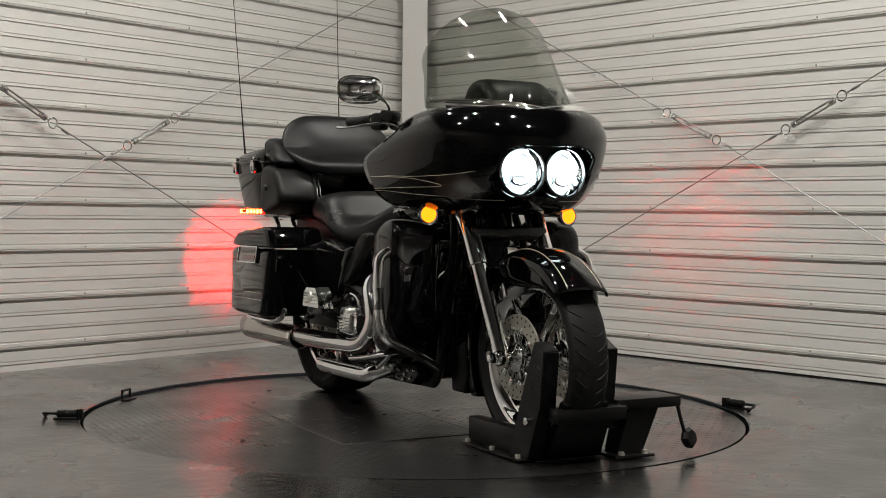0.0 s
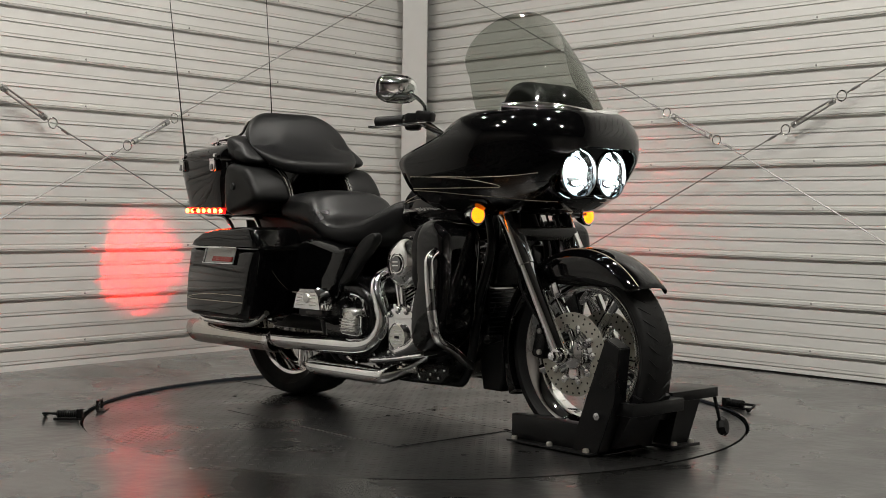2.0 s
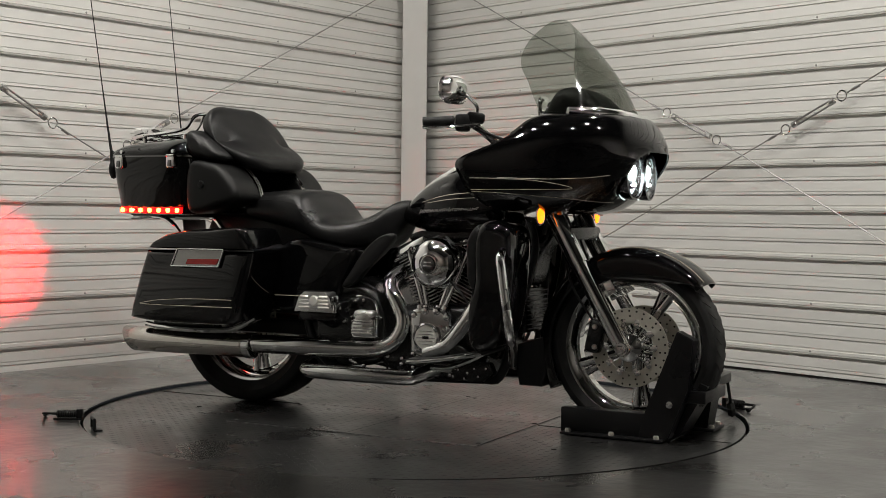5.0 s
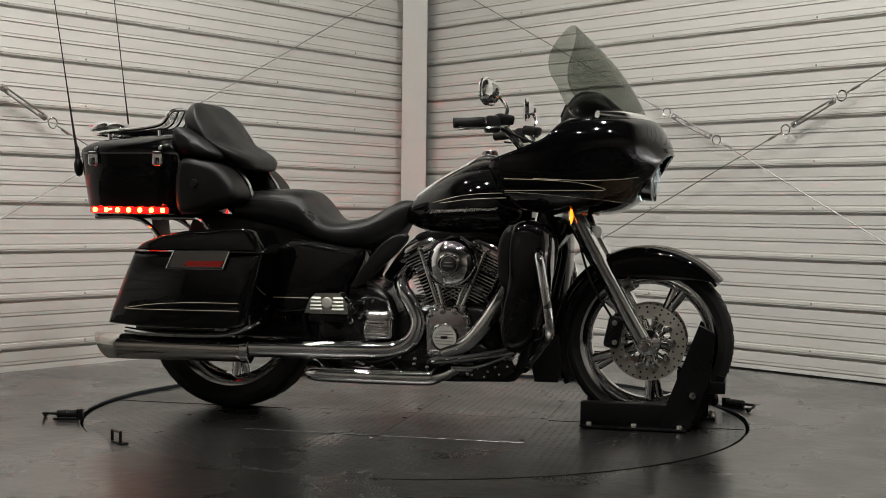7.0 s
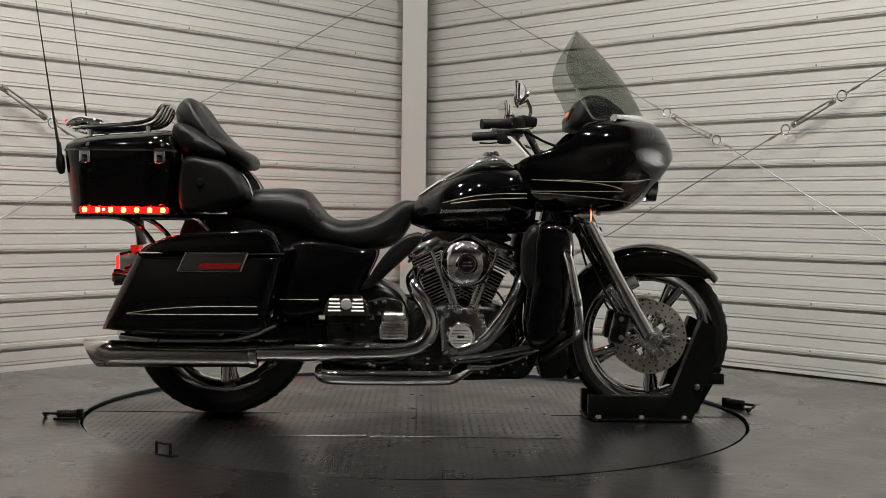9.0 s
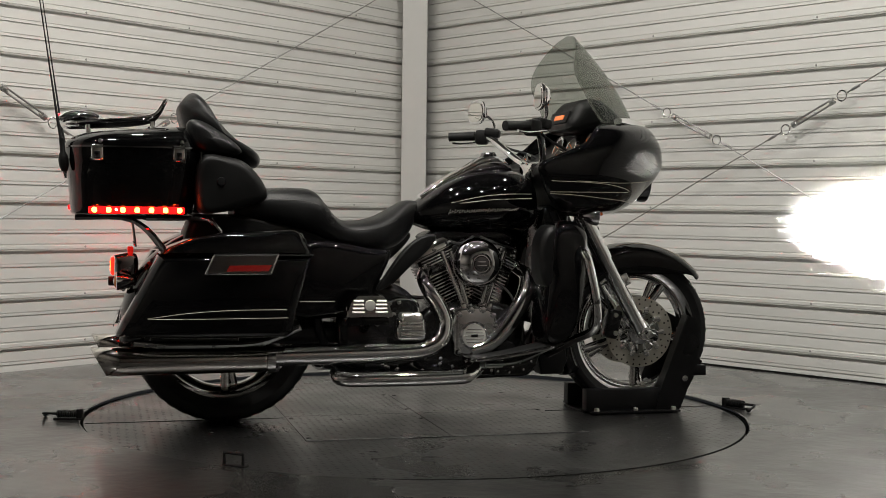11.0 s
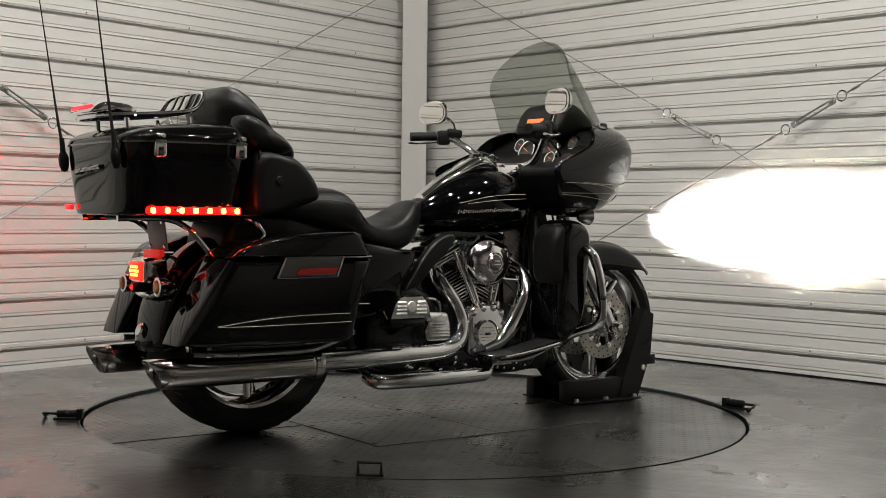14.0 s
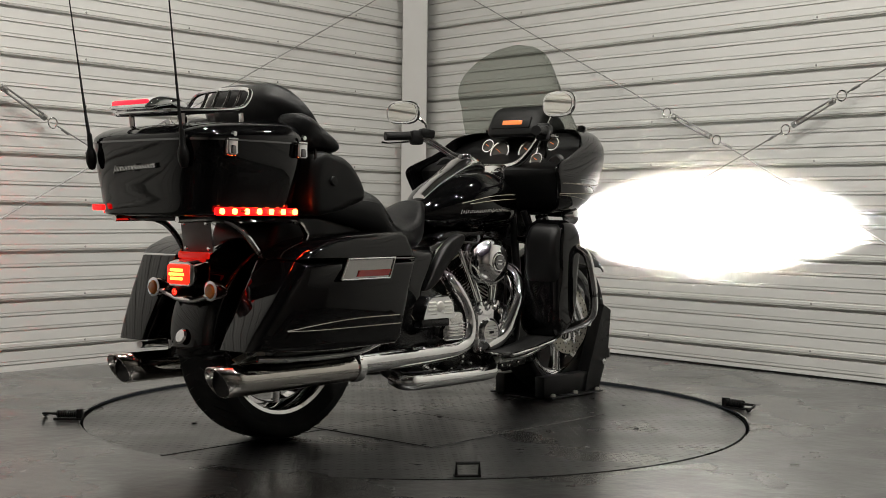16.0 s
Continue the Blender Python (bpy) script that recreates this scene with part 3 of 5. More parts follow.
def make_fairing():
    m = 96
    rings = [[fair_xy(f[0], -1 + 2 * j / m) for j in range(m + 1)] for f in FAIR]
    bm = loft(rings, closed=False)
    bm.verts.ensure_lookup_table()
    top = [bm.verts[(len(rings) - 1) * (m + 1) + j] for j in range(m + 1)]
    bm.faces.new(top)
    bm.faces.new([bm.verts[j] for j in range(m + 1)])
    holes = [f for f in bm.faces if f.calc_center_median().x > 0.76 and abs(f.calc_center_median().y / 0.176) ** 3.5 + abs((f.calc_center_median().z - 0.904) / 0.080) ** 3.5 < 1]
    bmesh.ops.delete(bm, geom=holes, context="FACES")
    fairing = part("fairing", bm, M_PAINT, bike, "gloss black frame-mounted fairing with fine gold pinstripes", sharp=50)
    thicken(fairing, 0.005)
    # pinstripes along both flanks
    for s in (-1, 1):
        lines = [[(0.40, 0.888), (0.50, 0.886), (0.62, 0.880), (0.70, 0.868), (0.735, 0.853), (0.60, 0.850), (0.40, 0.848)],
                 [(0.40, 0.842), (0.50, 0.838), (0.62, 0.828), (0.72, 0.820), (0.78, 0.812), (0.82, 0.809)],
                 [(0.50, 0.889), (0.66, 0.885), (0.78, 0.890), (0.85, 0.900)]]
        bm = bmesh.new()
        for line in lines:
            tube([fair_side(p.x, p.y, s) for p in spline([V(a, b, 0) for a, b in line], 5)], 0.0011, 5, 1, bm)
        part("pinstripe", bm, M_STRIPE, fairing, "thin gold pinstripe")
        # orange-brown patch between the stripes, towards the nose
        grid = []
        for i in range(11):
            x = 0.700 + 0.128 * i / 10
            top = float(np.interp(x, [0.66, 0.78, 0.85], [0.885, 0.890, 0.900]))
            low = float(np.interp(x, [0.62, 0.72, 0.78, 0.82], [0.828, 0.820, 0.812, 0.809]))
            if x < 0.735:
                top = low + (top - low) * (0.12 + 0.88 * (x - 0.70) / 0.035)
            grid.append([fair_side(x, low + (top - low) * k / 6, s) - V(0, 0.0006 * s, 0) for k in range(7)])
        part("flank_panel", loft(grid, closed=False), M_BROWN, fairing, "orange-brown patch between the pinstripes")
    # inner fairing with the dashboard
    rings = []
    for f in FAIR[5:-1:2]:
        xb, w, xn = f[1] + 0.085, f[2] - 0.014, f[3] - 0.19
        ring = []
        for j in range(25):
            a = (-1 + 2 * j / 24) * math.pi / 2
            ring.append(V(xb + (xn - xb) * math.cos(a) ** 0.85, w * math.copysign(abs(math.sin(a)) ** 0.85, a), f[0]))
        rings.append(ring)
    dash = part("inner_fairing", loft(rings), M_PLASTIC, bike, "matt black inner fairing and dashboard")
    hood = pillow([(0.565, 1.085), (0.578, 1.165), (0.622, 1.210), (0.700, 1.206), (0.775, 1.140), (0.760, 1.095)], -0.140, 0.140, 0.05)
    part("radio_hood", hood, M_PLASTIC, dash, "black hood over the radio")
    part("radio", rbox((0.566, 0, 1.142), (0.012, 0.20, 0.050), 0.004, pose(0, 0, 0, 0, 22)), M_PLASTIC, dash)
    part("radio_display", rbox((0.560, -0.01, 1.143), (0.006, 0.100, 0.020), 0.002, pose(0, 0, 0, 0, 22)), G_DISPLAY, dash, "orange glowing radio display")
    for y, z, r in ((-0.075, 1.02, 0.050), (0.075, 1.02, 0.050), (-0.17, 1.05, 0.030), (0.17, 1.05, 0.030), (-0.19, 0.98, 0.030), (0.19, 0.98, 0.030)):
        x = float(np.interp(z, [f[0] for f in FAIR], [f[1] for f in FAIR])) + 0.083
        g = part("gauge", lathe([(r, 0.0), (r, 0.014), (r * 0.86, 0.014), (r * 0.84, 0.006), (r * 0.84, 0.0)], (x, y, z), (-0.93, 0, 0.37), 28, close=True), M_CHROME, dash, "round dial with a chrome ring")
        part("dial", lathe([(0.0, 0.006), (r * 0.84, 0.006), (r * 0.84, 0.004)], (x, y, z), (-0.93, 0, 0.37), 24), M_DIAL, g, "grey dial face")
        part("needle", tube([(x - 0.007, y, z + 0.004), (x - 0.007, y + r * 0.5, z + r * 0.4)], 0.0012, 4, 1), G_DISPLAY, g)
    for s in (-1, 1):
        part("speaker_grille", lathe([(0.0, 0.012), (0.05, 0.010), (0.062, 0.0)], (0.49, 0.285 * s, 0.945), (-1, -0.25 * s, 0.1), 28), M_FRAME, dash)
    panel = [[fair_xy(z, -0.42 + 0.84 * j / 20) + V(-0.072, 0, 0) for j in range(21)] for z in [0.80 + 0.21 * i / 8 for i in range(9)]]
    pbm = loft(panel, closed=False)
    bmesh.ops.subdivide_edges(pbm, edges=pbm.edges[:], cuts=2, use_grid_fill=True)
    bmesh.ops.delete(pbm, geom=[f for f in pbm.faces if math.hypot(abs(f.calc_center_median().y) - 0.083, f.calc_center_median().z - 0.904) < 0.074], context="FACES")
    thicken(part("headlight_panel", pbm, M_PLASTIC, fairing, "black recessed headlight surround"), 0.004)
    # headlights: two open buckets behind clear covers, with bright upper modules and a deep-set projector below
    for s in (-1, 1):
        y, z, x, ax = 0.080 * s, 0.902, 0.880, (1, 0.06 * s, -0.02)
        bucket = part("headlight", lathe([(0.083, 0.012), (0.076, 0.014), (0.073, -0.01), (0.068, -0.05), (0.055, -0.095), (0.060, -0.10), (0.076, -0.05), (0.083, -0.01)], (x, y, z), ax, 36, close=True), M_DARKCHROME, fairing, "round LED headlight, switched on")
        part("cover", lathe([(0.076, 0.010), (0.058, 0.020), (0.030, 0.026), (0.0, 0.028)], (x, y, z), ax, 36), M_LENS, bucket, "clear domed headlight cover")
        bar = [[V(x + dx, y + 0.064 * k * math.copysign(abs(math.cos(t)) ** 0.6, math.cos(t)), z + 0.016 + 0.027 * k * math.copysign(abs(math.sin(t)) ** 0.8, math.sin(t))) for t in [2 * math.pi * j / 28 for j in range(28)]] for dx, k in ((-0.036, 1.0), (-0.016, 1.0), (-0.008, 0.94), (-0.003, 0.75), (-0.001, 0.4))]
        part("led_module", loft(bar), G_HEAD, bucket, "bright white LED bar")
        for k in (-1, 1):
            part("low_beam_ring", lathe([(0.011, 0.0), (0.014, 0.004), (0.016, 0.0), (0.014, -0.006)], (x - 0.006, y + k * 0.049, z - 0.028), ax, 22, close=True), M_CHROME, bucket, "chrome ring round a small lens")
            part("low_beam_lens", lathe([(0.0, 0.004), (0.007, 0.002), (0.011, -0.004), (0.0, -0.006)], (x - 0.006, y + k * 0.049, z - 0.028), ax, 18), G_LOW, bucket, "dim small lens")
        part("brow", lathe([(0.058, -0.012), (0.066, -0.004), (0.072, 0.004), (0.073, -0.004), (0.062, -0.020)], (x - 0.004, y, z), ax, 36, close=True), M_CHROME, bucket)
        part("reflector", lathe([(0.030, 0.0), (0.034, 0.004), (0.060, -0.002), (0.070, -0.02), (0.034, -0.03)], (x - 0.01, y, z - 0.012), ax, 32, close=True), G_LOW, bucket, "glowing lower reflector")
        make_projector(x + 0.004, y, z - 0.030, bucket)


def make_projector(x, y, z, parent):
    """A deep black funnel with an oval mouth and a very small bright chip at its back, shaped to cast the wall spot."""
    d = 0.080

    def ring(dx, a, b):
        return [V(x + dx, y + a * math.cos(2 * math.pi * k / 28), z + b * math.sin(2 * math.pi * k / 28)) for k in range(28)]

    rings = [ring(-d - 0.004, 0.034, 0.026), ring(-0.012, 0.032, 0.016), ring(0.0, 0.0295, 0.0108), ring(0.001, 0.028, 0.0084), ring(-0.004, 0.0275, 0.0082), ring(-d, 0.032, 0.024)]
    part("projector", loft(rings), M_PLASTIC, parent, "black oval projector funnel")
    chip = [[V(x - d + dx, y + a * math.cos(2 * math.pi * k / 16), z + 0.0096 + b * math.sin(2 * math.pi * k / 16)) for k in range(16)] for dx, a, b in ((0.001, 0.0285, 0.0052), (0.002, 0.0285, 0.0052))]
    # two warm emitters added behind the chip to soften the beam's edge
    board = [[V(x - d + dx, y + 0.0305 * math.cos(2 * math.pi * k / 20), z + 0.0094 + 0.0115 * math.sin(2 * math.pi * k / 20)) for k in range(20)] for dx in (0.0002, 0.0006)]
    halo = [[V(x - d + dx, y + 0.0315 * math.cos(2 * math.pi * k / 20), z + 0.0040 + 0.0195 * math.sin(2 * math.pi * k / 20)) for k in range(20)] for dx in (-0.0004, 0.0)]
    part("led_rim", loft(halo), G_HALO, parent, "added dim warm emitter for the beam's halo")
    part("led_board", loft(board), G_FRINGE, parent, "added warm emitter that softens the beam's edge")
    part("led_chip", loft(chip), G_BEAM, parent, "tiny bright headlight chip")


make_fairing()


def make_windshield():
    rings = []
    n, m = 26, 30
    for i in range(n + 1):
        s = i / n
        half = (0.296 - 0.026 * min(1.0, s / 0.32)) * (1.0 if s < 0.32 else math.sqrt(max(0.0, 1 - ((s - 0.32) / 0.6805) ** 2.0)))
        x0 = 0.868 - 0.275 * s + 0.035 * math.sin(math.pi * s)
        z0 = 1.104 + 0.362 * s
        row = []
        for j in range(m + 1):
            y = half * (-1 + 2 * j / m)
            v = y / 0.262
            row.append(V(x0 - (0.192 + 0.045 * math.sin(math.pi * min(1.0, s * 1.1))) * v * v, y, z0 + 0.006 * v * v))
        rings.append(row)
    ws = part("windshield", loft(rings, closed=False), M_SHIELD, bike, "tall smoke-tinted acrylic windshield", sharp=80)
    thicken(ws, 0.004)
    for s in (-1, 1):
        pts = []
        for j in range(9):
            y = 0.255 * j / 8
            v = y / 0.262
            pts.append((0.880 - 0.185 * v * v, s * y, 1.100 + 0.020 * v * v))
        part("windshield_trim", tube(pts, [0.016, 0.026, 0.034, 0.034, 0.018], 14, 3, squash=0.75), M_CHROME, bike, "chrome windshield base trim")
        part("screw", lathe([(0.0, 0.006), (0.009, 0.005), (0.010, 0.0)], (0.790, 0.175 * s, 1.128), (0.7, 0.5 * s, 0.5), 14), M_CHROME, ws)
    return ws


make_windshield()


def make_tank():
    rows = refine([(-0.045, 0.045, 0.730, 0.785), (0.02, 0.100, 0.705, 0.838), (0.10, 0.150, 0.692, 0.890), (0.20, 0.180, 0.688, 0.928), (0.30, 0.186, 0.688, 0.940), (0.38, 0.170, 0.692, 0.930), (0.43, 0.135, 0.710, 0.900), (0.445, 0.06, 0.75, 0.85)], 4)
    tank = part("fuel_tank", loft([oval(x, w, a, b, 32, 2.3, 0.15) for x, w, a, b in rows]), M_PAINT, bike, "gloss black fuel tank with a chrome console")
    con = refine([(0.0, 0.030, 0.80, 0.838), (0.08, 0.040, 0.85, 0.895), (0.17, 0.048, 0.90, 0.945), (0.23, 0.056, 0.92, 0.980), (0.28, 0.058, 0.93, 0.992), (0.33, 0.052, 0.93, 0.975), (0.36, 0.03, 0.93, 0.95)], 4)
    c = part("console", loft([oval(x, w, a, b, 24, 2.6) for x, w, a, b in con]), M_CHROME, tank, "chrome tank console")
    part("filler_cap", lathe([(0.0, 0.022), (0.026, 0.020), (0.032, 0.008), (0.032, 0.0)], (0.275, 0, 0.982), (-0.1, 0, 1), 24), M_DARKCHROME, tank)
    for s in (-1, 1):
        bm = bmesh.new()
        for line in ([(0.09, 0.805), (0.20, 0.830), (0.30, 0.840), (0.40, 0.842)], [(0.12, 0.803), (0.24, 0.818), (0.40, 0.826)]):
            pts = []
            for p in spline([V(a, b, 0) for a, b in line], 5):
                w = float(np.interp(p.x, [r[0] for r in rows], [r[1] for r in rows]))
                lo = float(np.interp(p.x, [r[0] for r in rows], [r[2] for r in rows]))
                hi = float(np.interp(p.x, [r[0] for r in rows], [r[3] for r in rows]))
                zc = (lo + hi) / 2 - 0.15 * (hi - lo) / 2
                q = min(0.98, abs(p.y - zc) / (hi - zc))
                pts.append((p.x, s * (w * (1 - q ** 2.3) ** (1 / 2.3) + 0.001), p.y))
            tube(pts, 0.0012, 5, 1, bm)
        part("pinstripe", bm, M_STRIPE, tank, "thin gold pinstripe")
        # maker's badge, a row of plain slanted chrome strokes
        bm = bmesh.new()
        random.seed(4)
        for i in range(30):
            x = 0.085 + 0.0086 * i
            h = 0.009 + 0.005 * random.random() + (0.010 if i in (0, 2, 16) else 0)
            w = float(np.interp(x, [r[0] for r in rows], [r[1] for r in rows]))
            rbox((x, s * (w + 0.0006), 0.772 + 0.0004 * i), (0.0042, 0.004, h), 0.001, pose(0, 0, 0, 0, 24), bm=bm, seg=1)
            rbox((x + 0.002, s * (w + 0.0004), 0.772 + 0.0004 * i + random.choice((-0.004, 0.0, 0.004))), (0.0088, 0.0034, 0.0028), 0, bm=bm)
        part("badge", bm, M_CHROME, tank, "chrome badge of plain slanted strokes")


make_tank()


def make_seat():
    rows = refine([(-0.015, 0.045, 0.745, 0.812), (-0.06, 0.085, 0.670, 0.812), (-0.11, 0.125, 0.635, 0.785), (-0.17, 0.155, 0.622, 0.752), (-0.24, 0.180, 0.622, 0.735), (-0.30, 0.196, 0.632, 0.734), (-0.345, 0.206, 0.640, 0.756), (-0.385, 0.212, 0.652, 0.806), (-0.425, 0.212, 0.668, 0.846), (-0.50, 0.202, 0.692, 0.854), (-0.60, 0.182, 0.710, 0.848), (-0.68, 0.160, 0.720, 0.838), (-0.71, 0.130, 0.730, 0.820)], 4)
    part("seat", loft([oval(x, w, a, b, 32, 2.9) for x, w, a, b in rows]), M_LEATHER, bike, "black leather two-up seat with a deep rider's dip")
    part("seat_base", pillow([(-0.33, 0.66), (-0.40, 0.690), (-0.60, 0.745), (-0.80, 0.752), (-0.86, 0.740), (-0.86, 0.60), (-0.50, 0.57), (-0.36, 0.58)], -0.160, 0.160, 0.03), M_PLASTIC, bike, "black plastic cover under the seat")
    part("seat_piping", tube([(x, -w * 0.96, b - 0.30 * (b - a)) for x, w, a, b in rows[8:]], 0.003, 6, 1), M_LEATHER, bike)
    # passenger backrest pad and the two arm pods
    part("backrest", pillow([(-0.905, 1.12), (-0.885, 1.168), (-0.855, 1.184), (-0.820, 1.160), (-0.765, 1.085), (-0.690, 1.010), (-0.628, 0.972), (-0.618, 0.940), (-0.640, 0.920), (-0.700, 0.930), (-0.780, 0.950), (-0.860, 1.000)], -0.255, 0.255, 0.165, seg=10), M_LEATHER, bike, "black padded leather passenger backrest")
    for s in (-1, 1):
        pod = part("arm_pod", pillow([(-0.845, 0.945), (-0.745, 0.950), (-0.685, 0.928), (-0.632, 0.870), (-0.615, 0.815), (-0.66, 0.790), (-0.76, 0.762), (-0.85, 0.770)], 0.150 * s, 0.332 * s, 0.032), M_PLASTIC, bike, "black vinyl speaker pod beside the backrest")
        for dy in (0.148, 0.162):
            part("pod_trim", tube([(-0.760, dy * s, 0.955), (-0.690, dy * s, 0.935), (-0.634, dy * s, 0.878), (-0.612, dy * s, 0.820)], 0.0035, 8, 4), M_CHROME, pod, "thin chrome trim")
        part("speaker_knob", lathe([(0.0, 0.010), (0.013, 0.009), (0.016, 0.0)], (-0.775, 0.331 * s, 0.865), (0, s, 0), 20), M_FRAME, pod)
        part("side_pad", pillow([(-0.885, 1.07), (-0.84, 1.075), (-0.76, 1.03), (-0.70, 0.975), (-0.74, 0.955), (-0.83, 0.965), (-0.88, 1.00)], 0.16 * s, 0.31 * s, 0.05), M_LEATHER, bike, "black leather side wing of the backrest")


make_seat()

BAG = [(-1.125, 0.338), (-1.105, 0.385), (-1.045, 0.500), (-0.985, 0.612), (-0.47, 0.612), (-0.485, 0.560), (-0.515, 0.440), (-0.535, 0.352), (-0.56, 0.336), (-0.85, 0.332)]
LID = [(-0.982, 0.618), (-0.955, 0.640), (-0.88, 0.672), (-0.78, 0.690), (-0.65, 0.700), (-0.53, 0.702), (-0.505, 0.692), (-0.472, 0.630), (-0.472, 0.618)]


def tail_taper(bm, s):
    """Draws a bag's outer side in towards its tail."""
    bmesh.ops.subdivide_edges(bm, edges=[e for e in bm.edges if abs(e.verts[0].co.x - e.verts[1].co.x) > 0.2], cuts=6)
    for v in bm.verts:
        f = min(1.0, max(0.0, (-0.86 - v.co.x) / 0.27))
        v.co.y -= s * 0.10 * f * f * (abs(v.co.y) - 0.185) / 0.24
    return bm


def make_saddlebag(s):
    bag = part("saddlebag", tail_taper(pillow(BAG, 0.185 * s, 0.428 * s, 0.035, smooth=1), s), M_PAINT, bike, "gloss black hard saddlebag with a gold pinstripe")
    part("lid", tail_taper(pillow(LID, 0.185 * s, 0.426 * s, 0.035, smooth=1), s), M_PAINT, bag, "gloss black lid")
    y = 0.429 * s
    # the latch's dark reflection is put into a greyer chrome
    latch = part("latch", loft([[V(x, yy, z) for x, z in ((-0.835, 0.553), (-0.805, 0.618), (-0.590, 0.620), (-0.615, 0.555))] for yy in (y - 0.012 * s, y + 0.004 * s)]), M_DIMCHROME, bag, "chrome latch, greyed for its dark reflection, with a red reflector")
    rim = [(-0.835, 0.553), (-0.805, 0.618), (-0.590, 0.620), (-0.615, 0.555)]
    bm = bmesh.new()
    for (ax_, az_), (bx_, bz_) in zip(rim, rim[1:] + rim[:1]):
        tube([(ax_, y + 0.005 * s, az_), (bx_, y + 0.005 * s, bz_)], 0.0038, 8, 1, bm)
    part("latch_frame", bm, M_CHROME, bag, "chrome latch frame")
    part("reflector", loft([[V(x, yy, z) for x, z in ((-0.765, 0.562), (-0.755, 0.582), (-0.612, 0.584), (-0.624, 0.563))] for yy in (y, y + 0.008 * s)]), M_REDLENS, latch, "red reflector strip")
    part("hinge", tube([(-0.60, y, 0.617), (-0.50, y - 0.006 * s, 0.617), (-0.47, y - 0.02 * s, 0.617)], 0.004, 8, 1), M_DARKCHROME, bag)
    bm = bmesh.new()
    for line in ([(-1.02, 0.402), (-0.90, 0.420), (-0.75, 0.430), (-0.56, 0.432)], [(-1.02, 0.400), (-0.80, 0.402), (-0.555, 0.404)]):
        tube([(p.x, y - 0.0012 * s - s * 0.10 * max(0.0, (-0.86 - p.x) / 0.27) ** 2, p.y) for p in spline([V(a, b, 0) for a, b in line], 5)], 0.0013, 5, 1, bm)
    part("pinstripe", bm, M_STRIPE, bag, "thin gold pinstripe")
    part("bag_rail", tube([(-1.06, 0.30 * s, 0.312), (-0.95, 0.33 * s, 0.306), (-0.70, 0.33 * s, 0.306), (-0.60, 0.33 * s, 0.322), (-0.50, 0.35 * s, 0.365)], 0.012, 10), M_CHROME, bike)
    part("rail_bracket", rbox((-0.86, 0.30 * s, 0.325), (0.30, 0.05, 0.03), 0.006), M_ENGINE, bike)


for side in (-1, 1):
    make_saddlebag(side)

# luggage box: level, half-length, half-width, middle
BOX = refine([(0.747, 0.184, 0.250, -1.082), (0.752, 0.206, 0.278, -1.070), (0.768, 0.213, 0.287, -1.066), (0.82, 0.219, 0.300, -1.064), (0.90, 0.229, 0.318, -1.063), (0.975, 0.236, 0.326, -1.063)], 3)
BOXLID = refine([(0.980, 0.236, 0.330, -1.062), (1.000, 0.232, 0.326, -1.062), (1.025, 0.212, 0.300, -1.052), (1.042, 0.175, 0.245, -1.035), (1.050, 0.10, 0.15, -1.02)], 3)


def plan(z, a, b, x0, n=48, power=4.2, lift=0.0):
    out = []
    for j in range(n):
        t = 2 * math.pi * j / n
        c, s = math.cos(t), math.sin(t)
        px = math.copysign(abs(c) ** (2 / power), c)
        out.append(V(x0 + a * px, b * math.copysign(abs(s) ** (2 / power), s) * (1 + 0.03 * px), z + lift * px))
    return out


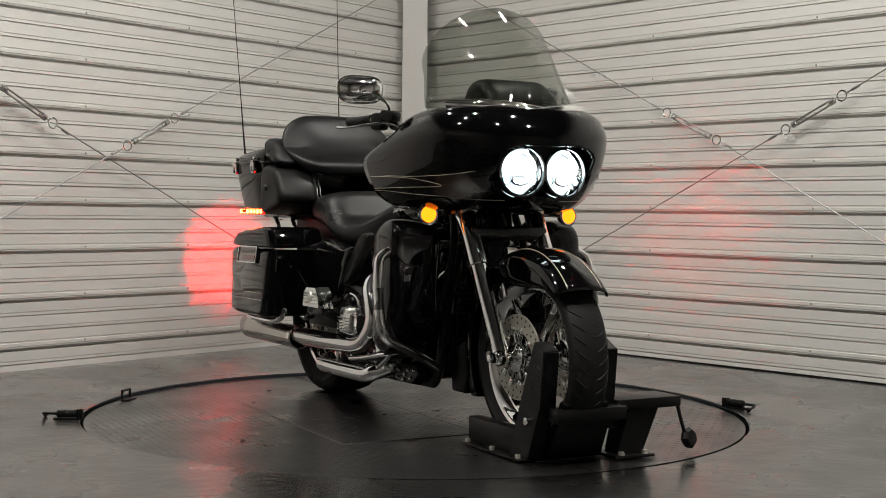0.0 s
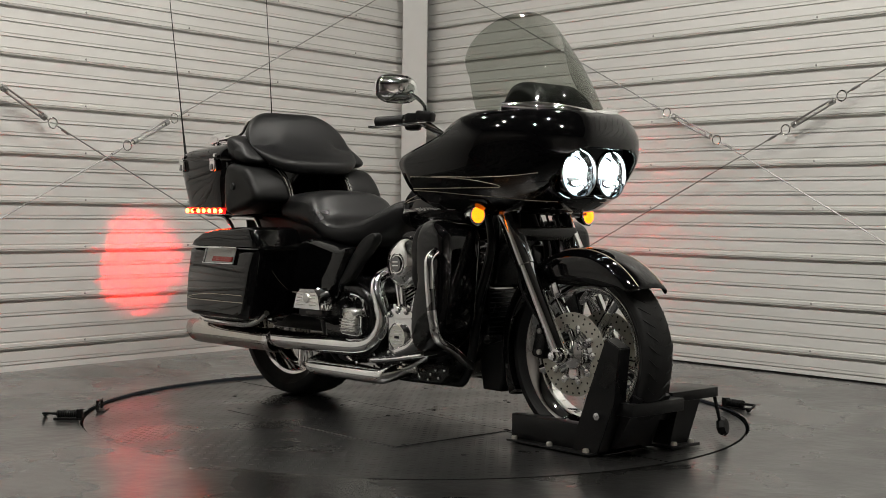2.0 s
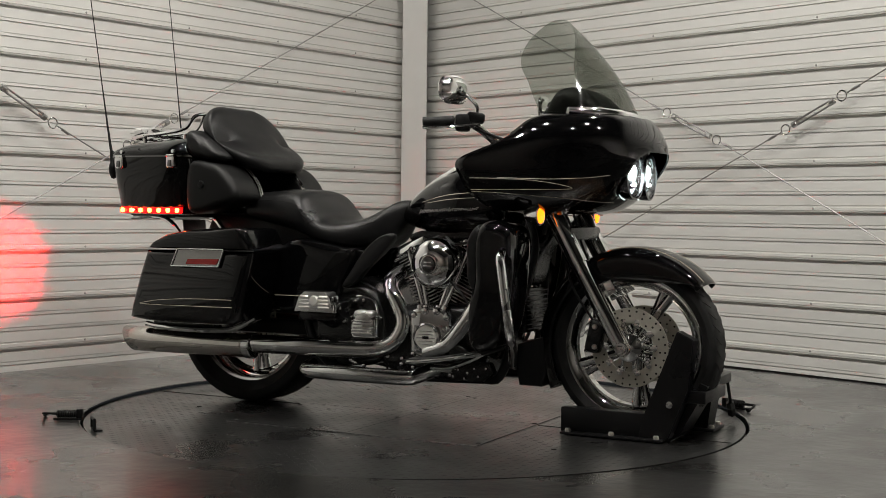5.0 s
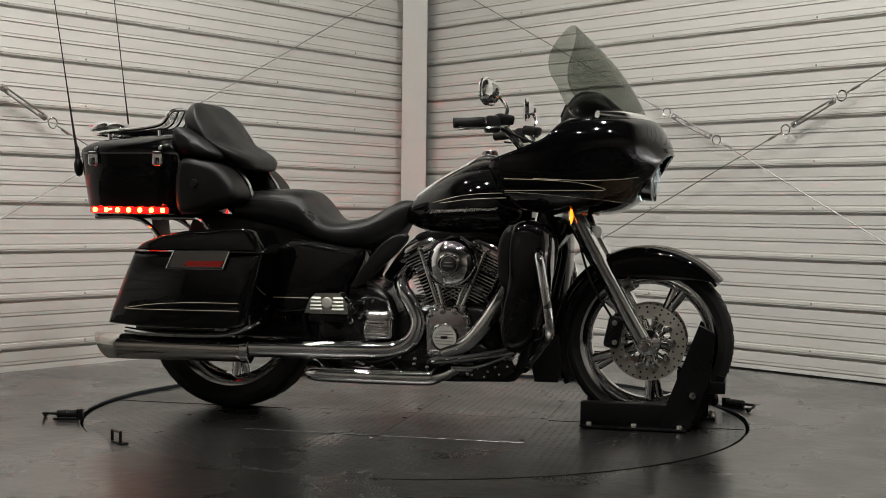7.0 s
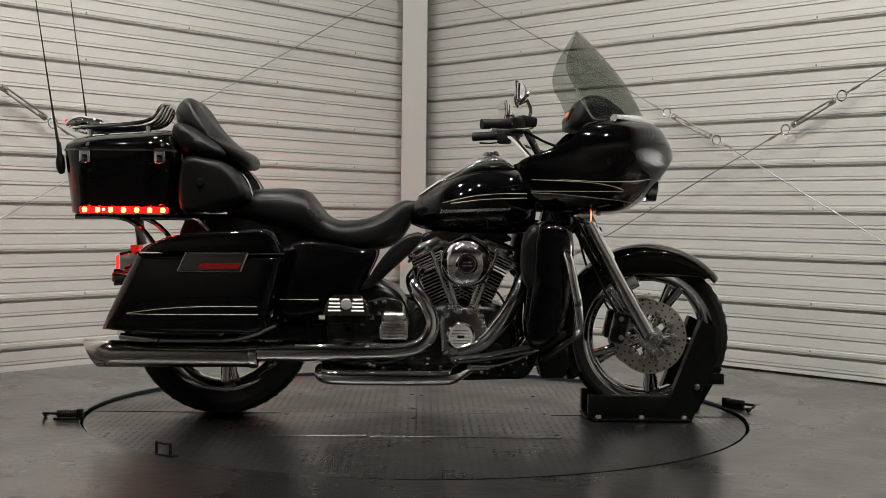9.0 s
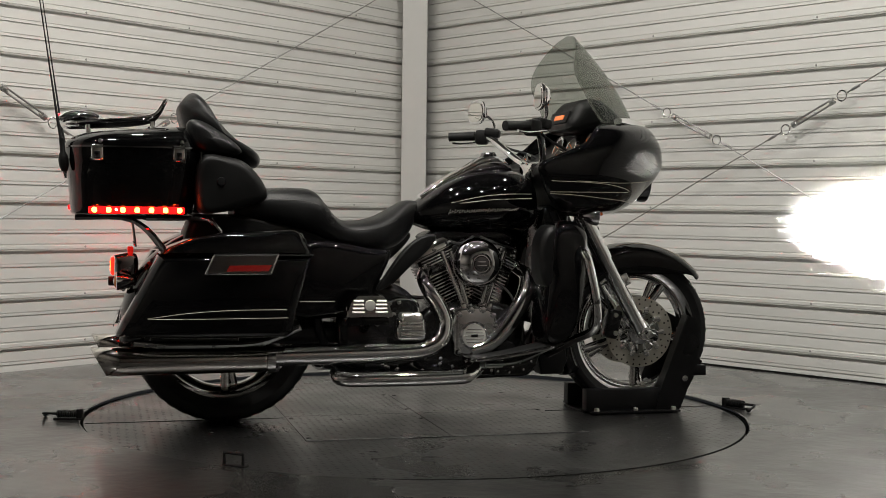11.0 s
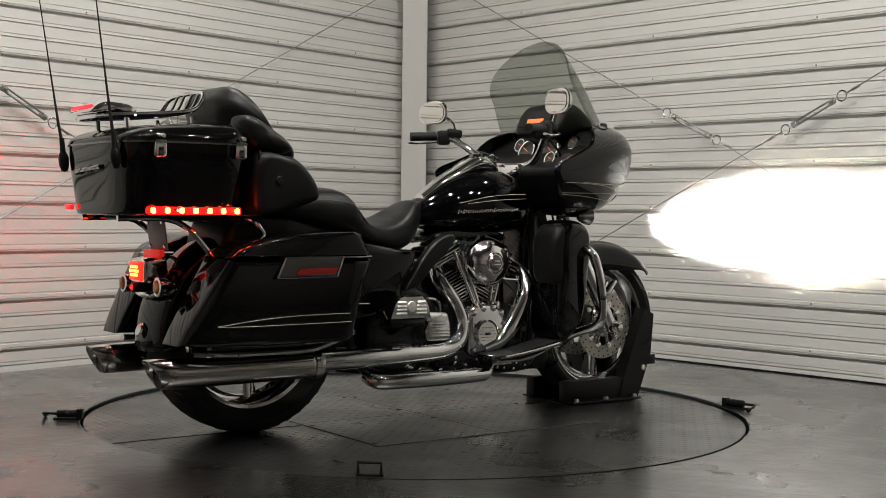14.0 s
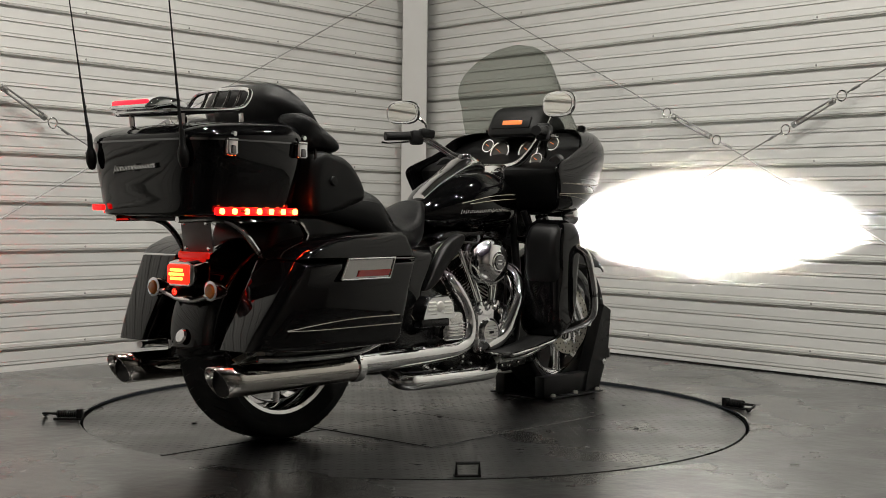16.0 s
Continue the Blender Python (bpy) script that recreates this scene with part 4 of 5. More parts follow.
def make_luggage():
    box = part("luggage_box", loft([plan(z, a, b, x) for z, a, b, x in BOX]), M_PAINT, bike, "gloss black hard luggage box with a lid rack")
    part("lid", loft([plan(z, a, b, x, lift=0.012 * (z - 0.98) / 0.07) for z, a, b, x in BOXLID]), M_PAINT, box, "gloss black lid")
    for s in (-1, 1):
        for x in (-1.186, -0.918):
            y = s * (0.318 if x < -1 else 0.332)
            lt = part("latch", pillow([(x - 0.021, 0.936), (x - 0.019, 0.976), (x + 0.019, 0.976), (x + 0.021, 0.936), (x + 0.012, 0.929), (x - 0.012, 0.929)], y - 0.008 * s, y + 0.013 * s, 0.007, smooth=1), M_CHROME, box, "small chrome latch")
            part("latch_tongue", rbox((x, y + 0.012 * s, 0.948), (0.020, 0.007, 0.026), 0.003, pose(0, 0, 0, 8 * s)), M_DARKCHROME, lt)
            part("latch_hinge", tube([(x - 0.018, y + 0.009 * s, 0.978), (x + 0.018, y + 0.009 * s, 0.978)], 0.0055, 10, 1), M_CHROME, lt)
            part("latch_pin", lathe([(0.0, 0.010), (0.007, 0.009), (0.009, 0.0)], (x + 0.01, y, 0.995), (0, s, 0), 12), M_CHROME, lt)
        # running light strip
        strip = part("light_strip", rbox((-1.055, 0.287 * s, 0.764), (0.32, 0.014, 0.024), 0.006, pose(0, 0, 0, 0, 0, 2.2 * s)), G_LEDRED, box, "red running light strip, lit")
        for i in range(7):
            part("led", rbox((-1.195 + 0.047 * i, s * (0.2925 + 0.0018 * i), 0.764), (0.017, 0.010, 0.018), 0.005, pose(0, 0, 0, 0, 0, 2.2 * s)), G_LED, strip)
        # small hooded emitter on the strip, added to throw red on the side wall
        part("bulb_housing", lathe([(0.0, -0.003), (0.0055, -0.003), (0.0055, 0.015), (0.0040, 0.016), (0.0040, 0.0), (0.0, 0.0)], (-1.1245, s * 0.2965, 0.766), (0.13, s, -0.03), 16), M_PLASTIC, strip)
        part("bulb", lathe([(0.0, 0.002), (0.0026, 0.002), (0.0026, 0.001), (0.0, 0.001)], (-1.1245, s * 0.2965, 0.766), (0.13, s, -0.03), 12), G_SIDESPOT, strip, "added red emitter for the patch on the side wall")
        # antenna with its base
        base = part("antenna_base", lathe([(0.0, -0.040), (0.010, -0.036), (0.0165, -0.018), (0.0175, 0.004), (0.0145, 0.018), (0.0095, 0.030), (0.0080, 0.075), (0.0, 0.075)], (-1.296, 0.235 * s, 0.93), (-0.1, 0, 1), 16), M_PLASTIC, box, "black antenna base")
        part("antenna", tube([(-1.30, 0.235 * s, 0.98), (-1.324, 0.240 * s, 1.12), (-1.424, 0.264 * s, 1.80)], [0.0065, 0.0055, 0.0022, 0.0016], 8, 4), M_RUBBER, base, "thin black whip antenna")
    bm = bmesh.new()
    random.seed(6)
    for i in range(26):
        y, z = 0.100 - 0.0080 * i, 0.890 + 0.0004 * i
        rbox((-1.2975, y, z), (0.010, 0.0040, 0.011 + 0.006 * random.random() + (0.010 if i in (0, 2, 13) else 0)), 0.001, pose(0, 0, 0, 22), bm=bm, seg=1)
        rbox((-1.2970, y - 0.002, z + random.choice((-0.004, 0.0, 0.004))), (0.009, 0.0082, 0.0030), 0, bm=bm)
    part("badge", bm, M_CHROME, box, "chrome badge of plain slanted strokes")
    part("lid_gasket", loft([plan(z, a, b, -1.0625) for z, a, b in ((0.974, 0.238, 0.328), (0.9745, 0.2395, 0.3295), (0.981, 0.2395, 0.3295), (0.9815, 0.238, 0.328))]), M_DARKCHROME, box, "smoked chrome trim round the lid seam")
    part("rear_reflector", rbox((-1.284, 0.21, 0.772), (0.014, 0.055, 0.018), 0.004), G_LEDRED, box, "small red corner light")
    # rack on the lid
    rack = part("lid_rack", tube([(-0.955, -0.13, 1.150), (-0.99, -0.15, 1.100), (-1.06, -0.16, 1.082), (-1.20, -0.155, 1.070), (-1.29, -0.12, 1.063), (-1.305, 0, 1.063), (-1.29, 0.12, 1.063), (-1.20, 0.155, 1.070), (-1.06, 0.16, 1.082), (-0.99, 0.15, 1.100), (-0.955, 0.13, 1.150), (-0.945, 0.0, 1.160)], 0.0075, 10, 5, closed=True), M_CHROME, box, "chrome tube luggage rack")
    for y in (-0.085, -0.03, 0.03, 0.085):
        part("rack_bar", tube([(-0.948, y, 1.157), (-0.985, y, 1.095), (-1.06, y, 1.078), (-1.18, y, 1.070), (-1.25, y, 1.066)], 0.005, 8), M_CHROME, rack)
    for x, y in ((-1.22, -0.13), (-1.22, 0.13), (-1.0, -0.145), (-1.0, 0.145)):
        part("rack_foot", tube([(x, y, 1.075), (x + 0.004, y, 1.030)], 0.009, 8, 1), M_CHROME, rack)
    lamp = part("rack_lamp", pillow([(-1.318, 1.072), (-1.314, 1.094), (-1.275, 1.112), (-1.20, 1.106), (-1.17, 1.085), (-1.19, 1.070)], -0.112, 0.112, 0.026), M_CHROME, rack, "chrome light bar with a red lens")
    part("lens", rbox((-1.316, 0, 1.087), (0.016, 0.178, 0.026), 0.007), G_RACK, lamp, "dim red lens")
    # carrier frame under the box
    for s in (-1, 1):
        part("box_bracket", tube([(-1.26, 0.16 * s, 0.737), (-1.10, 0.17 * s, 0.737), (-1.02, 0.18 * s, 0.70), (-0.955, 0.19 * s, 0.625)], 0.010, 10, 3), M_CHROME, bike, "chrome luggage box bracket")
        part("box_bracket", tube([(-1.02, 0.17 * s, 0.737), (-0.84, 0.18 * s, 0.737), (-0.80, 0.20 * s, 0.73), (-0.765, 0.20 * s, 0.69)], 0.010, 10, 3), M_CHROME, bike)
    part("box_tray", rbox((-1.0, 0, 0.739), (0.36, 0.34, 0.014), 0.005), M_FRAME, bike)


make_luggage()


def make_tail():
    lamp = part("tail_lamp", pillow([(-1.050, 0.606), (-1.118, 0.604), (-1.128, 0.590), (-1.128, 0.534), (-1.118, 0.524), (-1.050, 0.524)], -0.062, 0.062, 0.016), M_CHROME, bike, "chrome tail lamp with a lit red lens")
    part("lens", rbox((-1.128, 0, 0.563), (0.022, 0.104, 0.064), 0.009), G_TAIL, lamp, "red tail lens, lit")
    for k in (-1, 0, 1):
        part("brake_element", rbox((-1.1385, 0, 0.563 + 0.0135 * k), (0.004, 0.078 - 0.014 * abs(k), 0.0105), 0.003), G_TAILCORE, lamp, "orange glowing brake light element")
    # small deep-set emitter under the lens, added to cast the red wall spot
    part("bulb_housing", lathe([(0.0, -0.004), (0.017, -0.004), (0.017, 0.066), (0.0122, 0.068), (0.0117, 0.064), (0.0140, 0.0), (0.0, 0.0)], (-1.079, 0, 0.508), (-1, 0, 0), 24), M_PLASTIC, lamp)
    part("bulb", lathe([(0.0, 0.002), (0.0085, 0.002), (0.0085, 0.001), (0.0, 0.001)], (-1.079, 0, 0.508), (-1, 0, 0), 18), G_BRAKESPOT, lamp, "added red emitter that casts the wall spot")
    part("signal_bar", tube([(-1.095, -0.13, 0.505), (-1.095, -0.04, 0.482), (-1.095, 0.04, 0.482), (-1.095, 0.13, 0.505)], 0.010, 10), M_CHROME, bike, "chrome rear turn signal bar")
    for s in (-1, 1):
        g = part("rear_turn_signal", lathe([(0.0, -0.045), (0.018, -0.04), (0.030, -0.01), (0.032, 0.014), (0.027, 0.016)], (-1.105, 0.145 * s, 0.515), (-1, 0, 0), 24), M_CHROME, bike, "chrome rear turn signal, off")
        part("lens", lathe([(0.0, 0.026), (0.018, 0.022), (0.027, 0.012)], (-1.105, 0.145 * s, 0.515), (-1, 0, 0), 24), M_AMBERDARK, g, "amber lens, off")
    plate = part("number_plate", rbox((-1.058, 0, 0.684), (0.006, 0.150, 0.105), 0.003, pose(0, 0, 0, 0, -8)), M_PLATE, bike, "plain grey number plate")
    for dy in (-0.058, 0.058):
        for dz in (-0.040, 0.040):
            part("bolt", lathe([(0.0, 0.005), (0.006, 0.004), (0.008, 0.0)], (-1.061 - 0.14 * dz, dy, 0.684 + dz), (-1, 0, -0.14), 10), M_CHROME, plate)
    part("plate_lamp", rbox((-1.070, 0, 0.622), (0.02, 0.14, 0.022), 0.004), G_PLATE, bike, "red plate lamp")


make_tail()


def make_exhaust(s):
    y = 0.252 * s
    rings = []
    for x, r, cut in ((-1.205, 0.050, 0.055), (-1.10, 0.050, 0.0), (-0.62, 0.046, 0.0), (-0.585, 0.044, 0.0)):
        rings.append([V(x + (cut * (0.5 - 0.5 * math.sin(2 * math.pi * j / 24)) if cut else 0), y + r * math.cos(2 * math.pi * j / 24), 0.245 + r * math.sin(2 * math.pi * j / 24)) for j in range(24)])
    muf = part("muffler", loft(rings, caps=False), M_NICKEL, bike, "long chrome slash-cut muffler")
    thicken(muf, 0.004)
    part("muffler_core", lathe([(0.0, 0.0), (0.0455, 0.0), (0.0455, 0.10), (0.042, 0.5)], (-1.158, y, 0.245), (1, 0, 0), 20), M_PLASTIC, muf)
    part("clamp", lathe([(0.050, -0.014), (0.051, 0.0), (0.050, 0.014), (0.044, 0.016), (0.044, -0.016)], (-0.592, y, 0.246), (1, 0, 0), 24, close=True), M_CHROME, muf)
    if s < 0:
        part("exhaust_pipe", tube([(-0.59, y, 0.255), (-0.40, y, 0.258), (-0.18, y + 0.01, 0.260), (-0.04, y + 0.02, 0.266), (0.030, -0.225, 0.298), (0.054, -0.212, 0.365), (0.030, -0.208, 0.430), (-0.004, -0.200, 0.480), (-0.018, -0.17, 0.520), (0.0, -0.12, 0.550)], [0.036, 0.035, 0.032, 0.029, 0.027, 0.026], 18, 6), M_CHROME, bike, "bent chrome exhaust pipe with heat shield")
        part("front_exhaust_pipe", tube([(0.36, -0.10, 0.565), (0.385, -0.16, 0.530), (0.360, -0.205, 0.455), (0.300, -0.215, 0.360), (0.235, -0.215, 0.290), (0.15, -0.215, 0.258)], [0.024, 0.031, 0.033, 0.027], 16, 6), M_CHROME, bike, "chrome front exhaust pipe")
    else:
        part("exhaust_pipe", tube([(-0.59, y, 0.255), (-0.30, y, 0.258), (-0.10, 0.25, 0.24), (0.0, 0.12, 0.20)], 0.034, 16, 6), M_CHROME, bike, "chrome exhaust pipe")


for side in (-1, 1):
    make_exhaust(side)


def make_engine():
    eng = part("engine", pillow([(-0.02, 0.40), (0.08, 0.43), (0.20, 0.44), (0.32, 0.42), (0.38, 0.33), (0.36, 0.22), (0.28, 0.165), (0.05, 0.165), (-0.06, 0.22)], -0.19, 0.19, 0.04), M_ENGINE, bike, "black and chrome V-twin engine")
    part("gearbox", pillow([(-0.32, 0.46), (-0.20, 0.52), (-0.06, 0.46), (-0.02, 0.30), (-0.08, 0.20), (-0.28, 0.20), (-0.34, 0.30)], -0.20, 0.20, 0.04), M_ENGINE, bike, "black gearbox housing")
    base = V(0.165, 0, 0.395)
    for lean in (-25.0, 25.0):
        turn = pose(base.x + math.copysign(0.020, lean), 0, base.z, 0, lean)
        cyl = part("cylinder", lathe([(0.075, 0.0), (0.075, 0.18), (0.0, 0.18), (0.0, 0.0)][::-1], (0, 0, 0), (0, 0, 1), 24), M_ENGINE, eng, "black finned cylinder")
        cyl.data.transform(turn)
        for i in range(13):
            z = 0.045 + 0.0125 * i
            k = 0.115 if i < 11 else 0.118
            bm = rbox((0, 0, z), (k * 1.45, k * 2.05, 0.0042), 0.0, seg=1)
            for v in bm.verts:
                if abs(v.co.x) > 0.06 and abs(v.co.y) > 0.09:
                    v.co.x *= 0.80
            bmesh.ops.transform(bm, matrix=turn, verts=bm.verts)
            part("fin", bm, M_ENGINE, cyl)
        edge = bmesh.new()
        for i in range(13):
            rbox((0, -0.1185, 0.045 + 0.0125 * i), (0.142, 0.003, 0.0040), 0, bm=edge)
        bmesh.ops.transform(edge, matrix=turn, verts=edge.verts)
        part("fin_edges", edge, M_ALU, cyl, "polished fin edges", kind="stuff")
        head = rbox((0, -0.01, 0.225), (0.150, 0.215, 0.040), 0.012)
        bmesh.ops.transform(head, matrix=turn, verts=head.verts)
        part("cylinder_head", head, M_ENGINE, eng)
        cover = rbox((0, -0.015, 0.268), (0.165, 0.20, 0.060), 0.022, seg=3, taper=0.86)
        bmesh.ops.transform(cover, matrix=turn, verts=cover.verts)
        part("rocker_cover", cover, M_CHROME, eng, "chrome rocker cover")
        foot = rbox((0, -0.015, 0.247), (0.172, 0.214, 0.010), 0.003)
        bmesh.ops.transform(foot, matrix=turn, verts=foot.verts)
        part("cover_foot", foot, M_CHROME, eng)
        for i in range(3):
            rib = rbox((0, -0.118, 0.212 + 0.011 * i), (0.150 - 0.006 * i, 0.004, 0.0045), 0.001)
            bmesh.ops.transform(rib, matrix=turn, verts=rib.verts)
            part("head_fin", rib, M_ALU, eng)
        bolts = bmesh.new()
        for bx in (-0.06, 0.0, 0.06):
            lathe([(0.0, 0.010), (0.007, 0.009), (0.009, 0.0)], (bx, -0.117, 0.262), (0, -1, 0), 10, bolts)
        bmesh.ops.transform(bolts, matrix=turn, verts=bolts.verts)
        part("cover_bolts", bolts, M_CHROME, eng, kind="stuff")
    # pushrod tubes in a V
    for x0, x1 in ((0.135, 0.050), (0.152, 0.085), (0.192, 0.255), (0.208, 0.292)):
        rod = part("pushrod_tube", tube([(x0, -0.195, 0.405), (x1, -0.165, 0.625)], 0.0095, 12, 1), M_CHROME, eng)
        part("tube_cuff", tube([(x0, -0.197, 0.400), (x0 + (x1 - x0) * 0.12, -0.194, 0.430)], 0.015, 12, 1), M_CHROME, rod)
    # cam cover with its round plate
    cam_c = part("cam_cover", pillow([(0.085, 0.40), (0.13, 0.425), (0.20, 0.425), (0.25, 0.39), (0.255, 0.30), (0.21, 0.245), (0.11, 0.235), (0.085, 0.27)], -0.17, -0.222, 0.020), M_CHROME, eng, "chrome cam cover")
    part("timer_ring", lathe([(0.052, 0.0), (0.053, 0.014), (0.046, 0.020), (0.042, 0.016)], (0.160, -0.218, 0.316), (0, -1, 0), 36), M_CHROME, cam_c)
    plate = part("timer_plate", lathe([(0.0, 0.018), (0.042, 0.018), (0.044, 0.010)], (0.160, -0.218, 0.316), (0, -1, 0), 36), M_SATIN, cam_c, "brushed round timer plate")
    part("plate_mark", rbox((0.160, -0.2368, 0.316), (0.026, 0.002, 0.010), 0.001), M_FRAME, plate)
    # air cleaner
    air = part("air_cleaner", lathe([(0.0, 0.050), (0.030, 0.050), (0.046, 0.0475), (0.064, 0.041), (0.079, 0.030), (0.089, 0.014), (0.094, -0.006), (0.092, -0.030), (0.066, -0.040), (0.0, -0.040)], (0.178, -0.205, 0.582), (0, -1, 0), 44), M_CHROME, eng, "round chrome air cleaner")
    part("air_insert", lathe([(0.0, 0.058), (0.026, 0.056), (0.030, 0.050), (0.028, 0.044)], (0.178, -0.205, 0.582), (0, -1, 0), 32), M_DARKCHROME, air, "round emblem plate")
    part("air_ring", lathe([(0.032, 0.049), (0.036, 0.0525), (0.040, 0.049), (0.036, 0.044)], (0.178, -0.205, 0.582), (0, -1, 0), 36, close=True), M_CHROME, air)
    part("intake", rbox((0.178, -0.12, 0.585), (0.06, 0.12, 0.06), 0.015), M_ENGINE, eng)
    # raised bars on the air cleaner's plate
    for dz, w in ((0.007, 0.030), (-0.006, 0.036)):
        part("insert_bar", rbox((0.178, -0.2625, 0.582 + dz), (w, 0.002, 0.006), 0.001), M_CHROME, air)
    part("backing_plate", pillow([(0.085, 0.60), (0.10, 0.65), (0.16, 0.672), (0.24, 0.66), (0.272, 0.60), (0.255, 0.545), (0.18, 0.50), (0.11, 0.54)], -0.150, -0.172, 0.008), M_ENGINE, eng, "black air cleaner backing plate")
    for i in range(5):
        part("plate_rib", rbox((0.160, -0.2365, 0.316 + 0.012 * (i - 2)), (0.076 - 0.010 * abs(i - 2), 0.0015, 0.0025), 0.0005), M_CHROME, cam_c)
    for x, z, r in ((0.105, 0.395, 0.014), (0.150, 0.412, 0.016), (0.196, 0.412, 0.016), (0.236, 0.392, 0.014), (0.246, 0.352, 0.012), (0.248, 0.305, 0.012), (0.225, 0.262, 0.012), (0.105, 0.255, 0.012)):
        part("cover_boss", lathe([(0.0, 0.014), (r * 0.6, 0.012), (r * 0.9, 0.006), (r, 0.0)], (x, -0.218, z), (0, -1, 0), 14), M_CHROME, cam_c)
    for x in (0.125, 0.150, 0.196, 0.222):
        part("lifter_cap", rbox((x, -0.208, 0.418), (0.020, 0.022, 0.034), 0.006, pose(0, 0, 0, 0, -18 if x < 0.17 else 18)), M_CHROME, eng)
    part("sensor_lead", tube([(0.24, -0.20, 0.52), (0.30, -0.215, 0.47), (0.33, -0.20, 0.40), (0.31, -0.20, 0.33)], 0.0045, 8), M_RUBBER, eng)
    part("oil_pump_cover", pillow([(0.245, 0.285), (0.285, 0.300), (0.325, 0.275), (0.31, 0.235), (0.262, 0.232)], -0.18, -0.232, 0.012), M_ENGINE, eng)
    for i in range(5):
        part("cover_fin", rbox((-0.085, -0.2745, 0.322 + 0.011 * i), (0.086, 0.005, 0.005), 0.002), M_ALU, eng)
    part("clutch_line", tube([(-0.20, -0.215, 0.43), (-0.12, -0.232, 0.455), (-0.06, -0.225, 0.44), (-0.045, -0.215, 0.38)], 0.006, 8), M_CHROME, eng)
    for x, z in ((0.28, 0.205), (0.318, 0.195), (0.345, 0.212), (0.36, 0.185), (0.305, 0.175), (0.26, 0.18), (0.39, 0.215)):
        part("mount_bolt", lathe([(0.0, 0.008), (0.0045, 0.0075), (0.006, 0.005), (0.006, 0.0)], (x, -0.205, z), (0, -1, 0), 8), M_CHROME, eng)
    part("mount_plate", pillow([(0.24, 0.215), (0.30, 0.235), (0.40, 0.235), (0.415, 0.20), (0.37, 0.165), (0.25, 0.165)], -0.165, -0.206, 0.006, smooth=1), M_ENGINE, eng, "black bolted engine mount plate")
    # starter cover and small fittings by the gearbox
    part("starter_cover", rbox((-0.085, -0.235, 0.345), (0.110, 0.070, 0.085), 0.018, seg=3), M_CHROME, eng, "chrome starter cover")
    part("starter_step", rbox((-0.085, -0.240, 0.375), (0.085, 0.060, 0.060), 0.014, seg=3), M_ALU, eng)
    random.seed(9)
    for i in range(22):
        x, z = random.uniform(-0.18, 0.40), random.uniform(0.17, 0.25)
        part("bolt", lathe([(0.0, 0.010), (0.007, 0.008), (0.009, 0.0)], (x, -0.19, z), (0, -1, 0), 10), M_CHROME, eng)
    for x, z in ((-0.19, 0.40), (-0.155, 0.435), (-0.165, 0.38), (-0.14, 0.395), (-0.12, 0.44), (-0.20, 0.36)):
        part("bolt", lathe([(0.0, 0.012), (0.009, 0.010), (0.012, 0.0)], (x, -0.20, z), (0, -1, 0), 10), M_CHROME, eng)
    part("oil_filter", lathe([(0.0, 0.10), (0.034, 0.098), (0.038, 0.08), (0.038, 0.0)], (0.40, 0.0, 0.235), (1, 0, -0.25), 24), M_CHROME, eng, "chrome oil filter")
    part("horn_cover", pillow([(0.12, 0.52), (0.14, 0.63), (0.21, 0.63), (0.23, 0.52), (0.18, 0.49)], 0.16, 0.215, 0.022), M_CHROME, eng, "chrome cover on the far side")
    part("primary_cover", pillow([(-0.30, 0.36), (-0.20, 0.44), (0.05, 0.44), (0.28, 0.42), (0.32, 0.32), (0.26, 0.24), (-0.20, 0.23), (-0.29, 0.28)], 0.18, 0.275, 0.03), M_CHROME, eng, "chrome primary drive cover")


make_engine()


